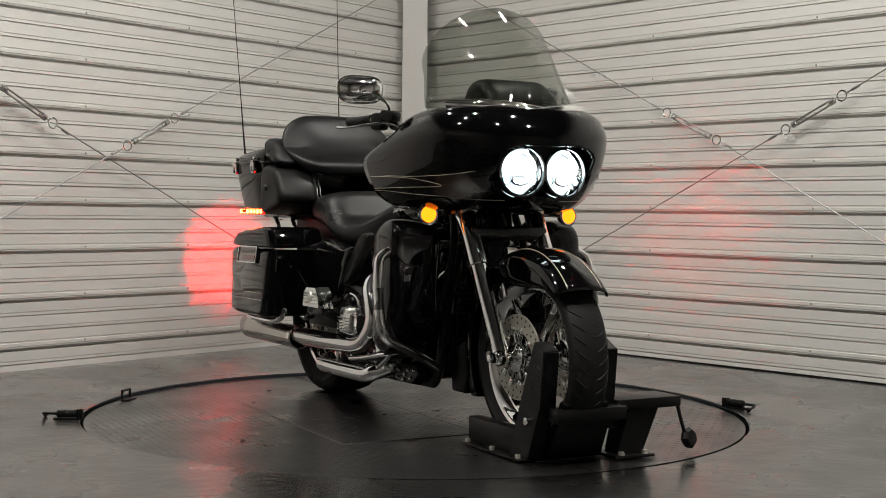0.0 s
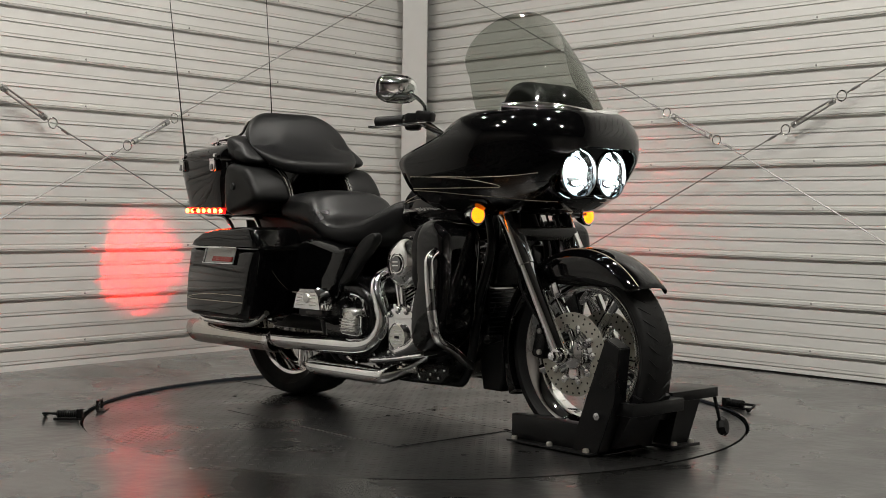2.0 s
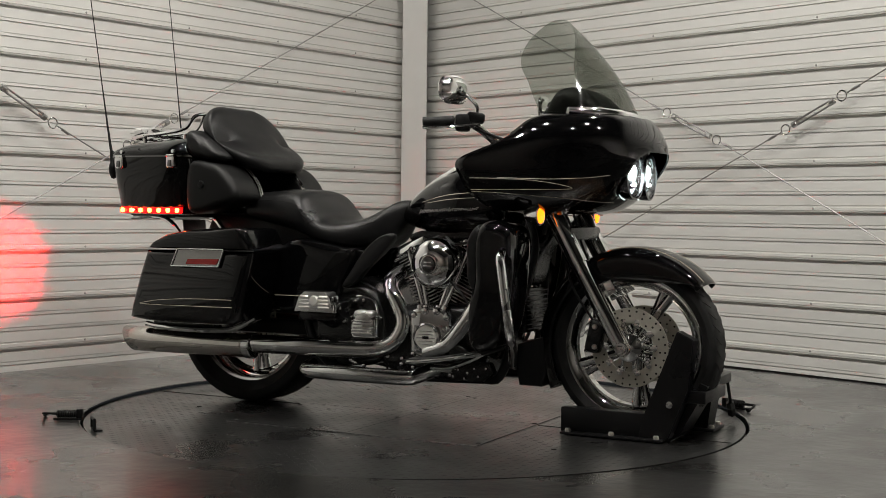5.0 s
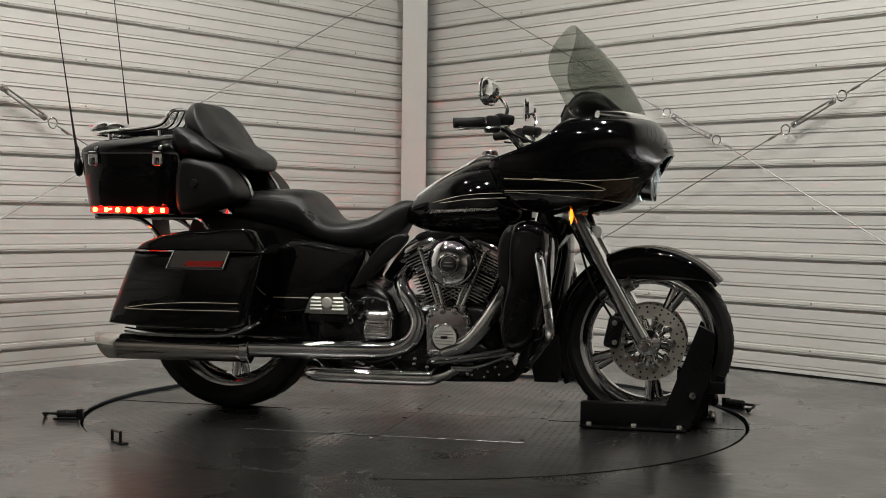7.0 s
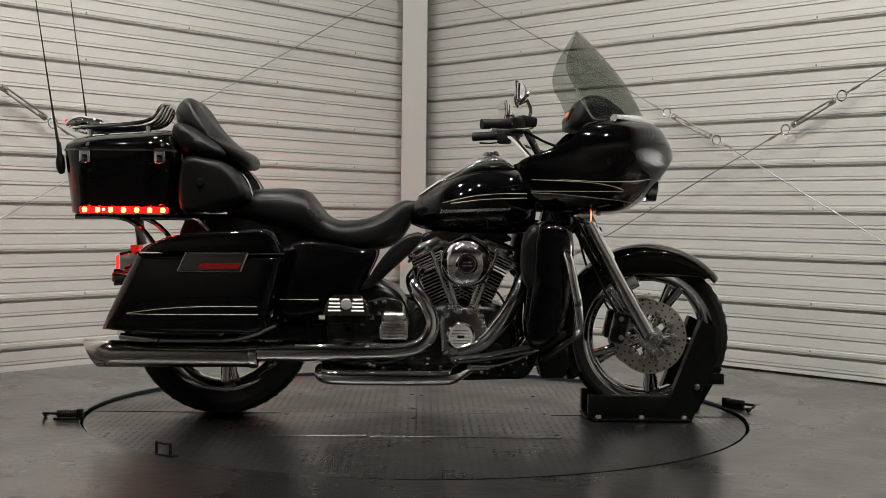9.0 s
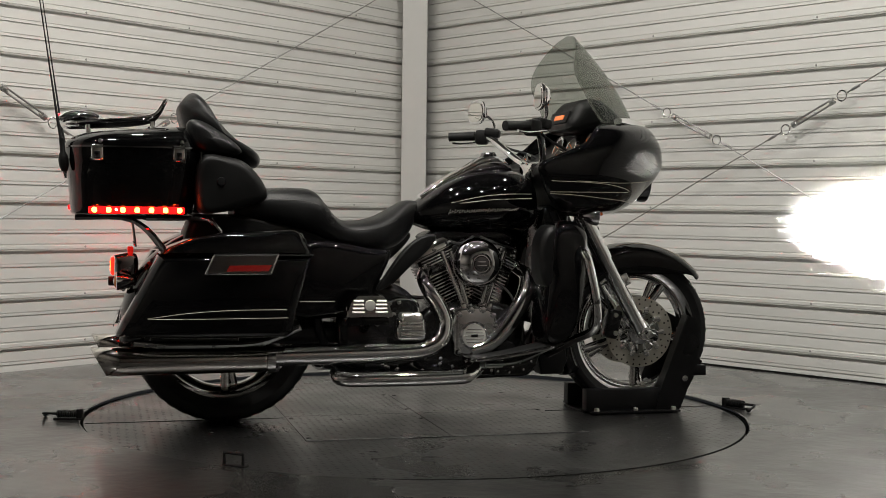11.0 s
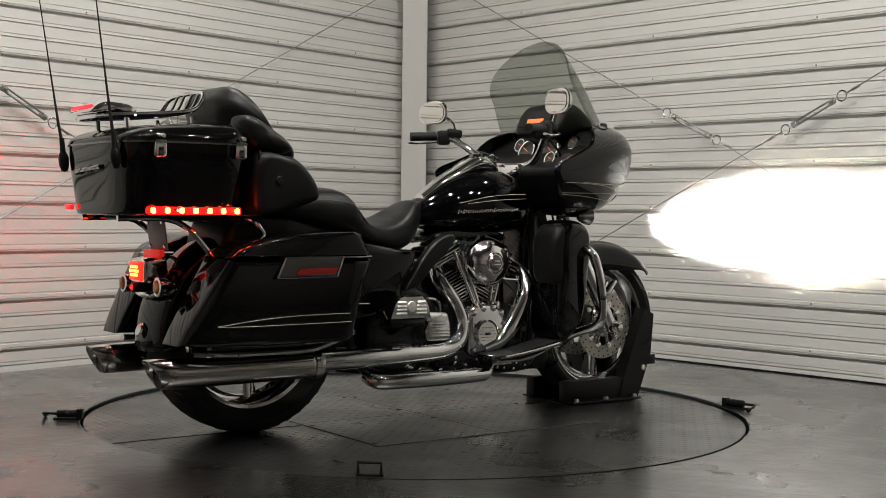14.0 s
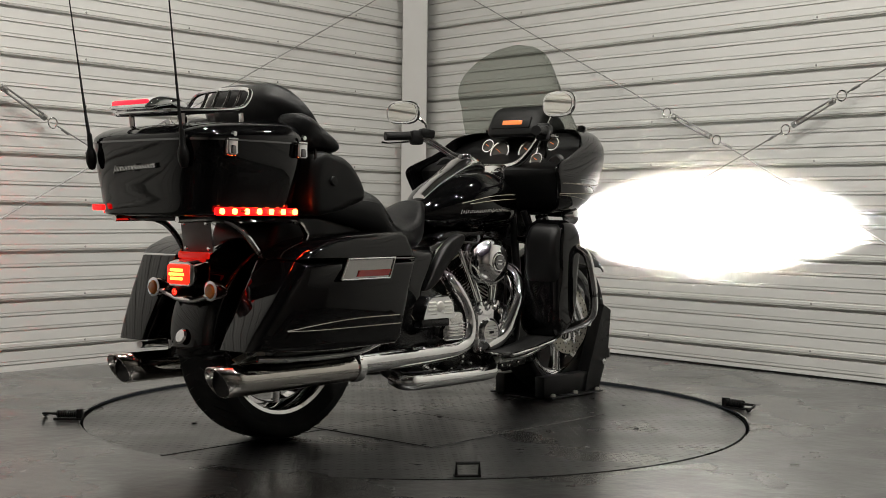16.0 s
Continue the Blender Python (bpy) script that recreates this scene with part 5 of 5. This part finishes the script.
def make_frame():
    for s in (-1, 1):
        part("frame_tube", tube([(0.50, 0.06 * s, 0.78), (0.47, 0.12 * s, 0.45), (0.42, 0.13 * s, 0.20), (0.30, 0.13 * s, 0.165), (-0.20, 0.13 * s, 0.165), (-0.36, 0.14 * s, 0.24), (-0.42, 0.14 * s, 0.45), (-0.40, 0.13 * s, 0.62)], 0.017, 12), M_FRAME, bike)
        part("swingarm", rbox((-0.55, 0.12 * s, 0.315), (0.44, 0.035, 0.06), 0.012), M_FRAME, bike)
        part("shock", tube([(-0.68, 0.165 * s, 0.33), (-0.52, 0.165 * s, 0.50)], 0.024, 14, 1), M_FRAME, bike)
        part("lower_pipe", tube([(-0.345, 0.20 * s, 0.185), (-0.33, 0.25 * s, 0.170), (-0.20, 0.265 * s, 0.168), (0.08, 0.265 * s, 0.170), (0.135, 0.255 * s, 0.178), (0.19, 0.20 * s, 0.205)], 0.0285, 16), M_CHROME, bike, "chrome lower frame rail cover")
        sc = part("side_cover", pillow([(-0.50, 0.60), (-0.42, 0.665), (-0.22, 0.635), (-0.15, 0.620), (-0.20, 0.50), (-0.24, 0.42), (-0.40, 0.38), (-0.52, 0.40)], 0.10 * s, 0.225 * s, 0.035), M_PAINT, bike, "gloss black side cover")
        bm = tube([(-0.50, 0.228 * s, 0.445), (-0.42, 0.229 * s, 0.445), (-0.36, 0.229 * s, 0.445)], 0.0015, 5, 1)
        part("pinstripe", bm, M_STRIPE, sc)
        part("heat_shield", pillow([(-0.205, 0.485), (-0.175, 0.535), (-0.115, 0.620), (-0.055, 0.672), (0.0, 0.690), (0.015, 0.672), (-0.02, 0.625), (-0.09, 0.560), (-0.155, 0.500)], 0.185 * s, 0.225 * s, 0.014), M_PLASTIC, bike, "matt black mid-frame air deflector")
        # leg shields behind the front wheel
        leg = part("leg_shield", pillow([(0.415, 0.70), (0.45, 0.742), (0.52, 0.735), (0.555, 0.68), (0.550, 0.50), (0.520, 0.36), (0.460, 0.295), (0.400, 0.300), (0.385, 0.40), (0.400, 0.55)], 0.185 * s, 0.375 * s, 0.045), M_PAINT, bike, "gloss black lower leg shield")
        part("glove_box", pillow([(0.38, 0.68), (0.43, 0.72), (0.44, 0.52), (0.40, 0.50), (0.375, 0.56)], 0.22 * s, 0.365 * s, 0.03), M_PLASTIC, leg, "matt black glove box")
        part("lower_scoop", pillow([(0.46, 0.30), (0.56, 0.33), (0.575, 0.20), (0.555, 0.150), (0.47, 0.150), (0.455, 0.22)], 0.01 * s, 0.10 * s, 0.01, smooth=1), M_PLASTIC, bike, "black chin scoop")
        # engine guard
        part("engine_guard", tube([(0.500, 0.10 * s, 0.665), (0.515, 0.30 * s, 0.650), (0.525, 0.395 * s, 0.625), (0.540, 0.420 * s, 0.570), (0.566, 0.425 * s, 0.430), (0.566, 0.400 * s, 0.352), (0.530, 0.30 * s, 0.305), (0.47, 0.16 * s, 0.235)], 0.0165, 14, 6), M_CHROME, bike, "chrome engine guard bar")
        # rider floorboard and passenger board
        board = part("floorboard", pillow([(0.13, 0.245), (0.20, 0.250), (0.34, 0.275), (0.45, 0.300), (0.46, 0.288), (0.36, 0.258), (0.20, 0.232), (0.13, 0.232)], 0.225 * s, 0.345 * s, 0.008), M_RUBBER, bike, "rubber-topped rider floorboard")
        part("board_edge", tube([(0.12, 0.235 * s, 0.238), (0.135, 0.335 * s, 0.238), (0.20, 0.346 * s, 0.244), (0.30, 0.348 * s, 0.258), (0.42, 0.345 * s, 0.280), (0.445, 0.30 * s, 0.288)], 0.0075, 10), M_CHROME, board, "chrome floorboard edge")
        make_passenger_board(s)


def make_passenger_board(s):
    y = 0.325 * s
    rows = []
    for yy, k in ((y - 0.045 * s, 1.0), (y - 0.01 * s, 1.0), (y + 0.012 * s, 0.93)):
        rows.append([V(-0.253 + (x + 0.253) * k, yy, 0.425 + (z - 0.425) * k) for x, z in ((-0.345, 0.395), (-0.325, 0.450), (-0.30, 0.474), (-0.205, 0.476), (-0.18, 0.450), (-0.165, 0.395))])
    b = part("passenger_board", loft(rows), M_CHROME, bike, "folded chrome passenger footboard")
    for i in range(4):
        for x in (-0.295, -0.212):
            part("louvre", rbox((x, y + 0.013 * s, 0.415 + 0.013 * i), (0.045 - 0.003 * i, 0.010, 0.005), 0.002, pose(0, 0, 0, -40 * s)), M_SATIN, b)
    part("emblem", lathe([(0.0, 0.008), (0.017, 0.006), (0.020, 0.0)], (-0.253, y + 0.012 * s, 0.438), (0, s, 0), 20), M_SATIN, b)
    part("board_hinge", rbox((-0.255, y - 0.03 * s, 0.380), (0.15, 0.05, 0.028), 0.006), M_ENGINE, b)
    part("board_arm", tube([(-0.255, y - 0.04 * s, 0.375), (-0.25, 0.20 * s, 0.345)], 0.018, 10, 1), M_ENGINE, b)


make_frame()


def make_fittings():
    """Small pipes, cables and brackets round the engine and the steering head."""
    for y in (-0.07, 0.07):
        part("oil_line", tube([(0.38, y, 0.24), (0.44, y, 0.34), (0.455, y, 0.50), (0.46, y * 0.8, 0.60)], 0.007, 8), M_RUBBER, bike)
    part("oil_cooler", rbox((0.475, 0, 0.42), (0.04, 0.20, 0.16), 0.006), M_ENGINE, bike, "black oil cooler")
    for i in range(9):
        part("cooler_fin", rbox((0.497, 0, 0.352 + 0.017 * i), (0.006, 0.19, 0.004), 0), M_FRAME, bike)
    part("steering_neck", tube([(0.60, 0, 0.70), (0.50, 0, 0.90)], 0.035, 14, 1), M_FRAME, bike)
    part("neck_cover", pillow([(0.455, 0.52), (0.455, 0.66), (0.48, 0.79), (0.57, 0.79), (0.580, 0.70), (0.530, 0.62), (0.500, 0.52)], -0.075, 0.075, 0.025), M_ENGINE, bike, "black cover round the steering neck")
    for s in (-1, 1):
        part("neck_strut", tube([(0.50, 0.12 * s, 0.78), (0.545, 0.14 * s, 0.64), (0.505, 0.17 * s, 0.44)], 0.014, 10), M_FRAME, bike)
        part("fairing_stay", tube([(0.56, 0.10 * s, 0.70), (0.62, 0.17 * s, 0.79)], 0.009, 8, 1), M_FRAME, bike)
    part("brake_pedal", tube([(0.20, -0.26, 0.215), (0.30, -0.30, 0.225), (0.42, -0.32, 0.275), (0.455, -0.335, 0.310)], [0.009, 0.008, 0.008], 10), M_CHROME, bike, "chrome brake pedal lever")
    part("pedal_pad", rbox((0.462, -0.325, 0.318), (0.045, 0.065, 0.012), 0.004, pose(0, 0, 0, 0, -35)), M_RUBBER, bike)
    part("master_cylinder", rbox((0.235, -0.225, 0.215), (0.075, 0.045, 0.040), 0.010), M_ALU, bike)
    part("lifter_block", rbox((0.175, -0.188, 0.402), (0.110, 0.045, 0.040), 0.010), M_CHROME, bike, "chrome lifter block")
    part("spark_lead", tube([(0.10, -0.10, 0.66), (0.12, -0.19, 0.655), (0.17, -0.16, 0.68)], 0.005, 8), M_RUBBER, bike)
    part("spark_lead", tube([(0.26, -0.10, 0.66), (0.25, -0.19, 0.655), (0.20, -0.16, 0.68)], 0.005, 8), M_RUBBER, bike)
    part("coil_cover", pillow([(0.03, 0.66), (0.06, 0.70), (0.30, 0.70), (0.33, 0.66)], -0.10, 0.10, 0.02), M_ENGINE, bike)
    part("rear_axle_cover", lathe([(0.0, 0.03), (0.025, 0.028), (0.032, 0.015), (0.034, 0.0)], (RX, -0.150, RZ), (0, -1, 0), 20), M_CHROME, bike)
    part("rear_caliper", rbox((RX + 0.10, -0.105, RZ + 0.05), (0.12, 0.05, 0.06), 0.012, pose(0, 0, 0, 0, -25)), M_ENGINE, bike, "black rear brake caliper")
    # front stays of the mudguard
    for s in (-1, 1):
        part("fender_bracket", rbox((0.78, 0.098 * s, 0.50), (0.10, 0.012, 0.05), 0.004, pose(0, 0, 0, 0, -28)), M_CHROME, bike)
        part("box_corner_trim", tube([(-0.842, 0.318 * s, 0.965), (-0.842, 0.310 * s, 0.88), (-0.850, 0.290 * s, 0.79)], 0.004, 8, 4), M_DARKCHROME, bike)
        part("guard_pad", tube([(0.552, 0.4235 * s, 0.515), (0.5645, 0.426 * s, 0.445)], 0.0172, 14, 1), M_DARKCHROME, bike)
        part("side_lamp", rbox((0.66, 0.205 * s, 0.775), (0.018, 0.010, 0.022), 0.003), M_AMBERDARK, bike)


make_fittings()


def make_handlebars():
    bar = part("handlebar", tube([(0.225, -0.405, 1.082), (0.31, -0.368, 1.085), (0.365, -0.315, 1.070), (0.415, -0.22, 1.01), (0.45, -0.12, 0.965), (0.455, 0, 0.955), (0.45, 0.12, 0.965), (0.415, 0.22, 1.01), (0.365, 0.315, 1.070), (0.31, 0.368, 1.085), (0.225, 0.405, 1.082)], 0.0140, 14, 5), M_CHROME, bike, "wide chrome handlebar")
    part("bar_clamp", rbox((0.455, 0, 0.935), (0.07, 0.16, 0.06), 0.014), M_CHROME, bar)
    for s in (-1, 1):
        part("grip", tube([(0.205, 0.414 * s, 1.081), (0.305, 0.372 * s, 1.086)], [0.0185, 0.0175, 0.019], 16, 4), M_RUBBER, bar, "black rubber grip")
        part("switch_housing", rbox((0.330, 0.352 * s, 1.080), (0.055, 0.050, 0.060), 0.012, pose(0, 0, 0, 0, 0, -22 * s)), M_PLASTIC, bar, "black switch housing")
        part("brake_reservoir", rbox((0.370, 0.330 * s, 1.098), (0.065, 0.055, 0.036), 0.010, pose(0, 0, 0, 0, 8, -22 * s)), M_PLASTIC, bar)
        part("lever", tube([(0.385, 0.345 * s, 1.075), (0.36, 0.40 * s, 1.068), (0.28, 0.455 * s, 1.058), (0.235, 0.470 * s, 1.060)], [0.010, 0.008, 0.006, 0.009], 10, 4, squash=0.6), M_CHROME, bar, "chrome hand lever")
        part("cable", tube([(0.37, 0.33 * s, 1.06), (0.44, 0.28 * s, 1.03), (0.52, 0.22 * s, 1.00), (0.55, 0.15 * s, 0.95)], 0.005, 8), M_RUBBER, bar)
        part("mirror_stem", tube([(0.375, 0.335 * s, 1.100), (0.382, 0.350 * s, 1.135), (0.365, 0.385 * s, 1.168), (0.350, 0.415 * s, 1.182)], 0.0065, 10), M_CHROME, bar, "chrome mirror stem")
        # mirror: rounded shell, open to the rear
        y0, z0, x0 = 0.430 * s, 1.187, 0.335
        turn = pose(x0, y0, z0, 0, 0, 8 * s)
        bm = loft([[V(dx, k * 0.078 * math.copysign(abs(math.cos(t)) ** 0.65, math.cos(t)), k * 0.042 * math.copysign(abs(math.sin(t)) ** 0.75, math.sin(t))) for t in [2 * math.pi * j / 32 for j in range(32)]] for dx, k in ((-0.012, 0.99), (-0.008, 1.0), (0.006, 0.97), (0.018, 0.80), (0.025, 0.45))])
        bmesh.ops.transform(bm, matrix=turn, verts=bm.verts)
        part("mirror", bm, M_CHROME, bar, "oval chrome mirror")
        rim = tube([turn @ V(-0.006, 0.079 * math.copysign(abs(math.cos(t)) ** 0.65, math.cos(t)), 0.043 * math.copysign(abs(math.sin(t)) ** 0.75, math.sin(t))) for t in [2 * math.pi * (j + 0.5) / 24 for j in range(24)]], 0.0065, 8, 2, closed=True)
        part("mirror_ring", rim, M_CHROME, bar, "chrome mirror ring")
        part("mirror_boss", lathe([(0.0, 0.012), (0.010, 0.010), (0.014, 0.0)], turn @ V(0.022, 0, 0), turn.to_3x3() @ V(1, 0, 0), 16), M_CHROME, bar)
        bm = loft([[V(dx, k * 0.078 * math.copysign(abs(math.cos(t)) ** 0.65, math.cos(t)), k * 0.042 * math.copysign(abs(math.sin(t)) ** 0.75, math.sin(t))) for t in [2 * math.pi * j / 32 for j in range(32)]] for dx, k in ((-0.0125, 0.92), (-0.0145, 0.90))])
        bmesh.ops.transform(bm, matrix=turn, verts=bm.verts)
        part("mirror_glass", bm, M_MIRROR, bar, "mirror glass")
    # the bar stands a little forward and draws in at its ends
    for ob in [bar] + list(bar.children):
        for v in ob.data.vertices:
            f = min(1.0, abs(v.co.y) / 0.36)
            v.co.x += 0.015 * f
            v.co.y -= math.copysign(0.025 * f, v.co.y)
    for s in (-1, 1):
        sig = part("turn_signal", lathe([(0.0, -0.045), (0.012, -0.042), (0.024, -0.026), (0.033, -0.004), (0.036, 0.014), (0.031, 0.017), (0.0, 0.010)], (0.604, 0.275 * s, 0.762), (1, 0.05 * s, 0), 28), M_CHROME, bike, "chrome front turn signal, lit amber")
        part("lens", lathe([(0.0, 0.024), (0.016, 0.022), (0.026, 0.018), (0.030, 0.012), (0.0, 0.010)], (0.604, 0.275 * s, 0.762), (1, 0.05 * s, 0), 28), G_AMBER, sig, "amber lens, lit")
        part("signal_stalk", tube([(0.605, 0.26 * s, 0.765), (0.57, 0.20 * s, 0.768), (0.55, 0.10 * s, 0.775)], 0.011, 10), M_CHROME, sig)
        part("signal_marker", rbox((0.655, 0.225 * s, 0.800), (0.030, 0.012, 0.010), 0.003), M_AMBERDARK, sig)


make_handlebars()


# no piece sits deeper than part and sub-part
for ob in list(bike.children_recursive):
    up = [ob.parent]
    while up[-1] is not bike:
        up.append(up[-1].parent)
    if len(up) > 2:
        ob.parent = up[-2]


# ---- wheel chock on the turntable ----
def make_chock():
    c = thing("wheel_chock", "black powder-coated steel motorcycle wheel chock on the turntable", "wheel chock")
    for s in (-1, 1):
        y = 0.105 * s
        part("base_rail", rbox((0.830, y, 0.048), (0.37, 0.050, 0.085), 0.004), M_FRAME, c)
        up = loft([[V(x, yy, z) for x, z in ((0.930, 0.006), (1.035, 0.006), (1.105, 0.180), (1.120, 0.350), (1.062, 0.378), (0.950, 0.085))] for yy in (y - 0.025 * s, y + 0.032 * s)])
        bmesh.ops.bevel(up, geom=up.edges[:], offset=0.003, segments=2, affect="EDGES")
        part("upright", up, M_FRAME, c, "slanted black steel upright plate")
        part("foot_flange", rbox((0.840, y + 0.035 * s, 0.005), (0.37, 0.05, 0.008), 0.002), M_FRAME, c)
        for x in (0.68, 0.84, 1.0):
            part("bolt", lathe([(0.0, 0.016), (0.009, 0.015), (0.011, 0.010), (0.011, 0.0)], (x, y + 0.045 * s, 0.006), (0, 0, 1), 8), M_STEEL, c)
    part("cross_plate", rbox((0.84, 0, 0.0005), (0.40, 0.22, 0.005), 0.001), M_FRAME, c)
    part("wheel_cradle", loft([[V(x, y, z) for x, z in ((1.03, 0.02), (1.06, 0.02), (1.155, 0.19), (1.13, 0.20))] for y in (-0.08, 0.08)]), M_FRAME, c)
    part("front_beam", rbox((1.12, 0.02, 0.155), (0.075, 0.26, 0.042), 0.005), M_FRAME, c)
    part("side_beam", rbox((1.045, 0.20, 0.120), (0.05, 0.22, 0.055), 0.004), M_FRAME, c)
    part("leg", loft([[V(x0, y0, z), V(x1, y0, z), V(x1, y1, z), V(x0, y1, z)] for z, x0, x1, y0, y1 in ((0.008, 1.02, 1.09, 0.160, 0.255), (0.165, 1.01, 1.10, 0.20, 0.315))]), M_FRAME, c, "leaning black steel leg")
    part("leg_plate", rbox((1.055, 0.21, 0.007), (0.13, 0.15, 0.010), 0.002), M_FRAME, c)
    for dy in (0.165, 0.255):
        part("bolt", lathe([(0.0, 0.016), (0.009, 0.015), (0.011, 0.010), (0.011, 0.0)], (1.105, dy, 0.008), (0, 0, 1), 8), M_STEEL, c)
    part("shelf", rbox((1.045, 0.265, 0.172), (0.14, 0.25, 0.034), 0.004), M_FRAME, c)
    part("stop_rod", tube([(1.0, 0.13, 0.18), (0.98, 0.10, 0.205)], 0.006, 8, 1), M_FRAME, c)
    part("stop_pin", lathe([(0.0, 0.02), (0.012, 0.018), (0.012, 0.0)], (1.045, -0.137, 0.13), (0, -1, 0), 12), M_CHROME, c)
    strap = part("strap_tail", tube([(1.10, 0.385, 0.165), (1.105, 0.395, 0.12), (1.108, 0.405, 0.085), (1.105, 0.415, 0.066)], 0.006, 8), M_RUBBER, c, "black strap hanging from the chock")
    part("knob", lathe([(0.0, -0.016), (0.026, -0.014), (0.036, 0.0), (0.026, 0.014), (0.0, 0.016)], (1.105, 0.432, 0.048), (1, 0.3, 0.2), 7), M_PLASTIC, strap, "black star knob")
    return c


chock = make_chock()
TURNING = [turntable, bike, chock]

# ---- latches beside the turntable ----
def make_latch(m):
    t = thing("spring_latch", "black spring latch lying beside the turntable rim", "latch", "turntable latches")
    body = part("barrel", tube([(0.0, 0, 0.020), (0.075, 0, 0.020)], 0.0125, 12, 1), M_FRAME, t)
    bm = bmesh.new()
    for i in range(9):
        lathe([(0.0125, -0.002), (0.0150, 0.0), (0.0125, 0.002)], (0.006 + 0.008 * i, 0, 0.020), (1, 0, 0), 14, bm)
    part("coil", bm, M_FRAME, body, "black coil turns", kind="stuff")
    part("end_block", rbox((-0.006, 0, 0.020), (0.020, 0.030, 0.036), 0.003), M_FRAME, t)
    part("rod", tube([(0.075, 0, 0.020), (0.120, 0, 0.021), (0.128, -0.010, 0.018), (0.134, -0.055, 0.008)], 0.0048, 8, 3), M_FRAME, t)
    part("rod_knob", lathe([(0.0, -0.008), (0.008, -0.006), (0.009, 0.0), (0.008, 0.006), (0.0, 0.008)], (0.134, -0.058, 0.009), (0, 1, 0.2), 12), M_PLASTIC, t)
    part("base_plate", rbox((0.035, 0, 0.003), (0.10, 0.034, 0.006), 0.001), M_FRAME, t)
    t.matrix_basis = m
    return t


latch_a = make_latch(pose(-1.214, -0.290, floor_z(-1.25, -0.29), 0, 0, 180))
copy_thing(latch_a, pose(1.234, 0.158, floor_z(1.25, 0.158), 0, 0, -46))


# ---- wire bracing on the walls ----
def on_wall(along, d, z, off=0.06):
    n = V(-along.y, along.x, 0)
    n = n if n.y < 0 else -n
    return CORNER + along * d + n * off + V(0, 0, z)


def make_brace(along, p0, p1, rings, label):
    """A wire from p0 to p1 (distance along the wall, height) with a turnbuckle between two rings."""
    t = thing("wire_brace", label, "wire brace", "wall wire braces")
    a, b = on_wall(along, *p0), on_wall(along, *p1)
    ra, rb = on_wall(along, *rings[0]), on_wall(along, *rings[1])
    d = (rb - ra).normalized()
    n = V(-along.y, along.x, 0)
    n = n if n.y < 0 else -n
    part("wire", tube([a, ra - d * 0.022], 0.0032, 6, 1), M_WIRE, t, "thin steel wire")
    part("wire", tube([rb + d * 0.022, b], 0.0032, 6, 1), M_WIRE, t, "thin steel wire")
    for c in (ra, rb):
        u = n.cross(d)
        part("ring", tube([c + (d * math.cos(2 * math.pi * i / 14) + u * math.sin(2 * math.pi * i / 14)) * 0.024 for i in range(14)], 0.0042, 8, 2, closed=True), M_CHROME, t, "bright steel ring")
    for c, e in ((ra - d * 0.025, -1), (rb + d * 0.025, 1)):
        part("ferrule", tube([c + d * e * 0.03, c + d * e * 0.075], 0.0065, 8, 1), M_WIRE, t)
    u = n.cross(d)
    l0, l1 = ra + d * 0.055, rb - d * 0.055
    for k in (-1, 1):
        part("turnbuckle_bar", tube([l0 + u * 0.010 * k, l1 + u * 0.010 * k], 0.0050, 8, 1), M_WIRE, t, "steel turnbuckle bar")
    for c0, c1 in ((ra + d * 0.022, l0 + d * 0.03), (rb - d * 0.022, l1 - d * 0.03)):
        part("threaded_rod", tube([c0, c1], 0.0045, 8, 1), M_STEEL, t)
    for c in (l0, l1):
        part("turnbuckle_end", tube([c - d * 0.012, c + d * 0.012], 0.015, 10, 1), M_WIRE, t)


W_LABEL = "thin steel wire brace with a turnbuckle across the panel wall"
make_brace(LEFT_DIR, (3.60, 1.62), (0.35, 0.02), ((3.06, 1.333), (2.751, 1.165)), W_LABEL)
make_brace(LEFT_DIR, (4.15, 0.13), (0.30, 2.145), ((2.324, 1.080), (2.031, 1.232)), W_LABEL)
make_brace(RIGHT_DIR, (0.30, 2.165), (4.30, 0.09), ((2.001, 1.299), (2.315, 1.148)), W_LABEL)
make_brace(RIGHT_DIR, (0.35, 0.05), (4.20, 1.92), ((2.712, 1.184), (3.008, 1.328)), W_LABEL)

# ---- motions ----
def heading(t):
    return -7.10 + 6.939 * (t - 8) - 0.00847 * (t - 8) ** 2


def motions():
    rows = [(float(t), pose(0, 0, 0, 0, 0, heading(t))) for t in range(17)]
    for ob in TURNING:
        walk(ob, rows)


motions()
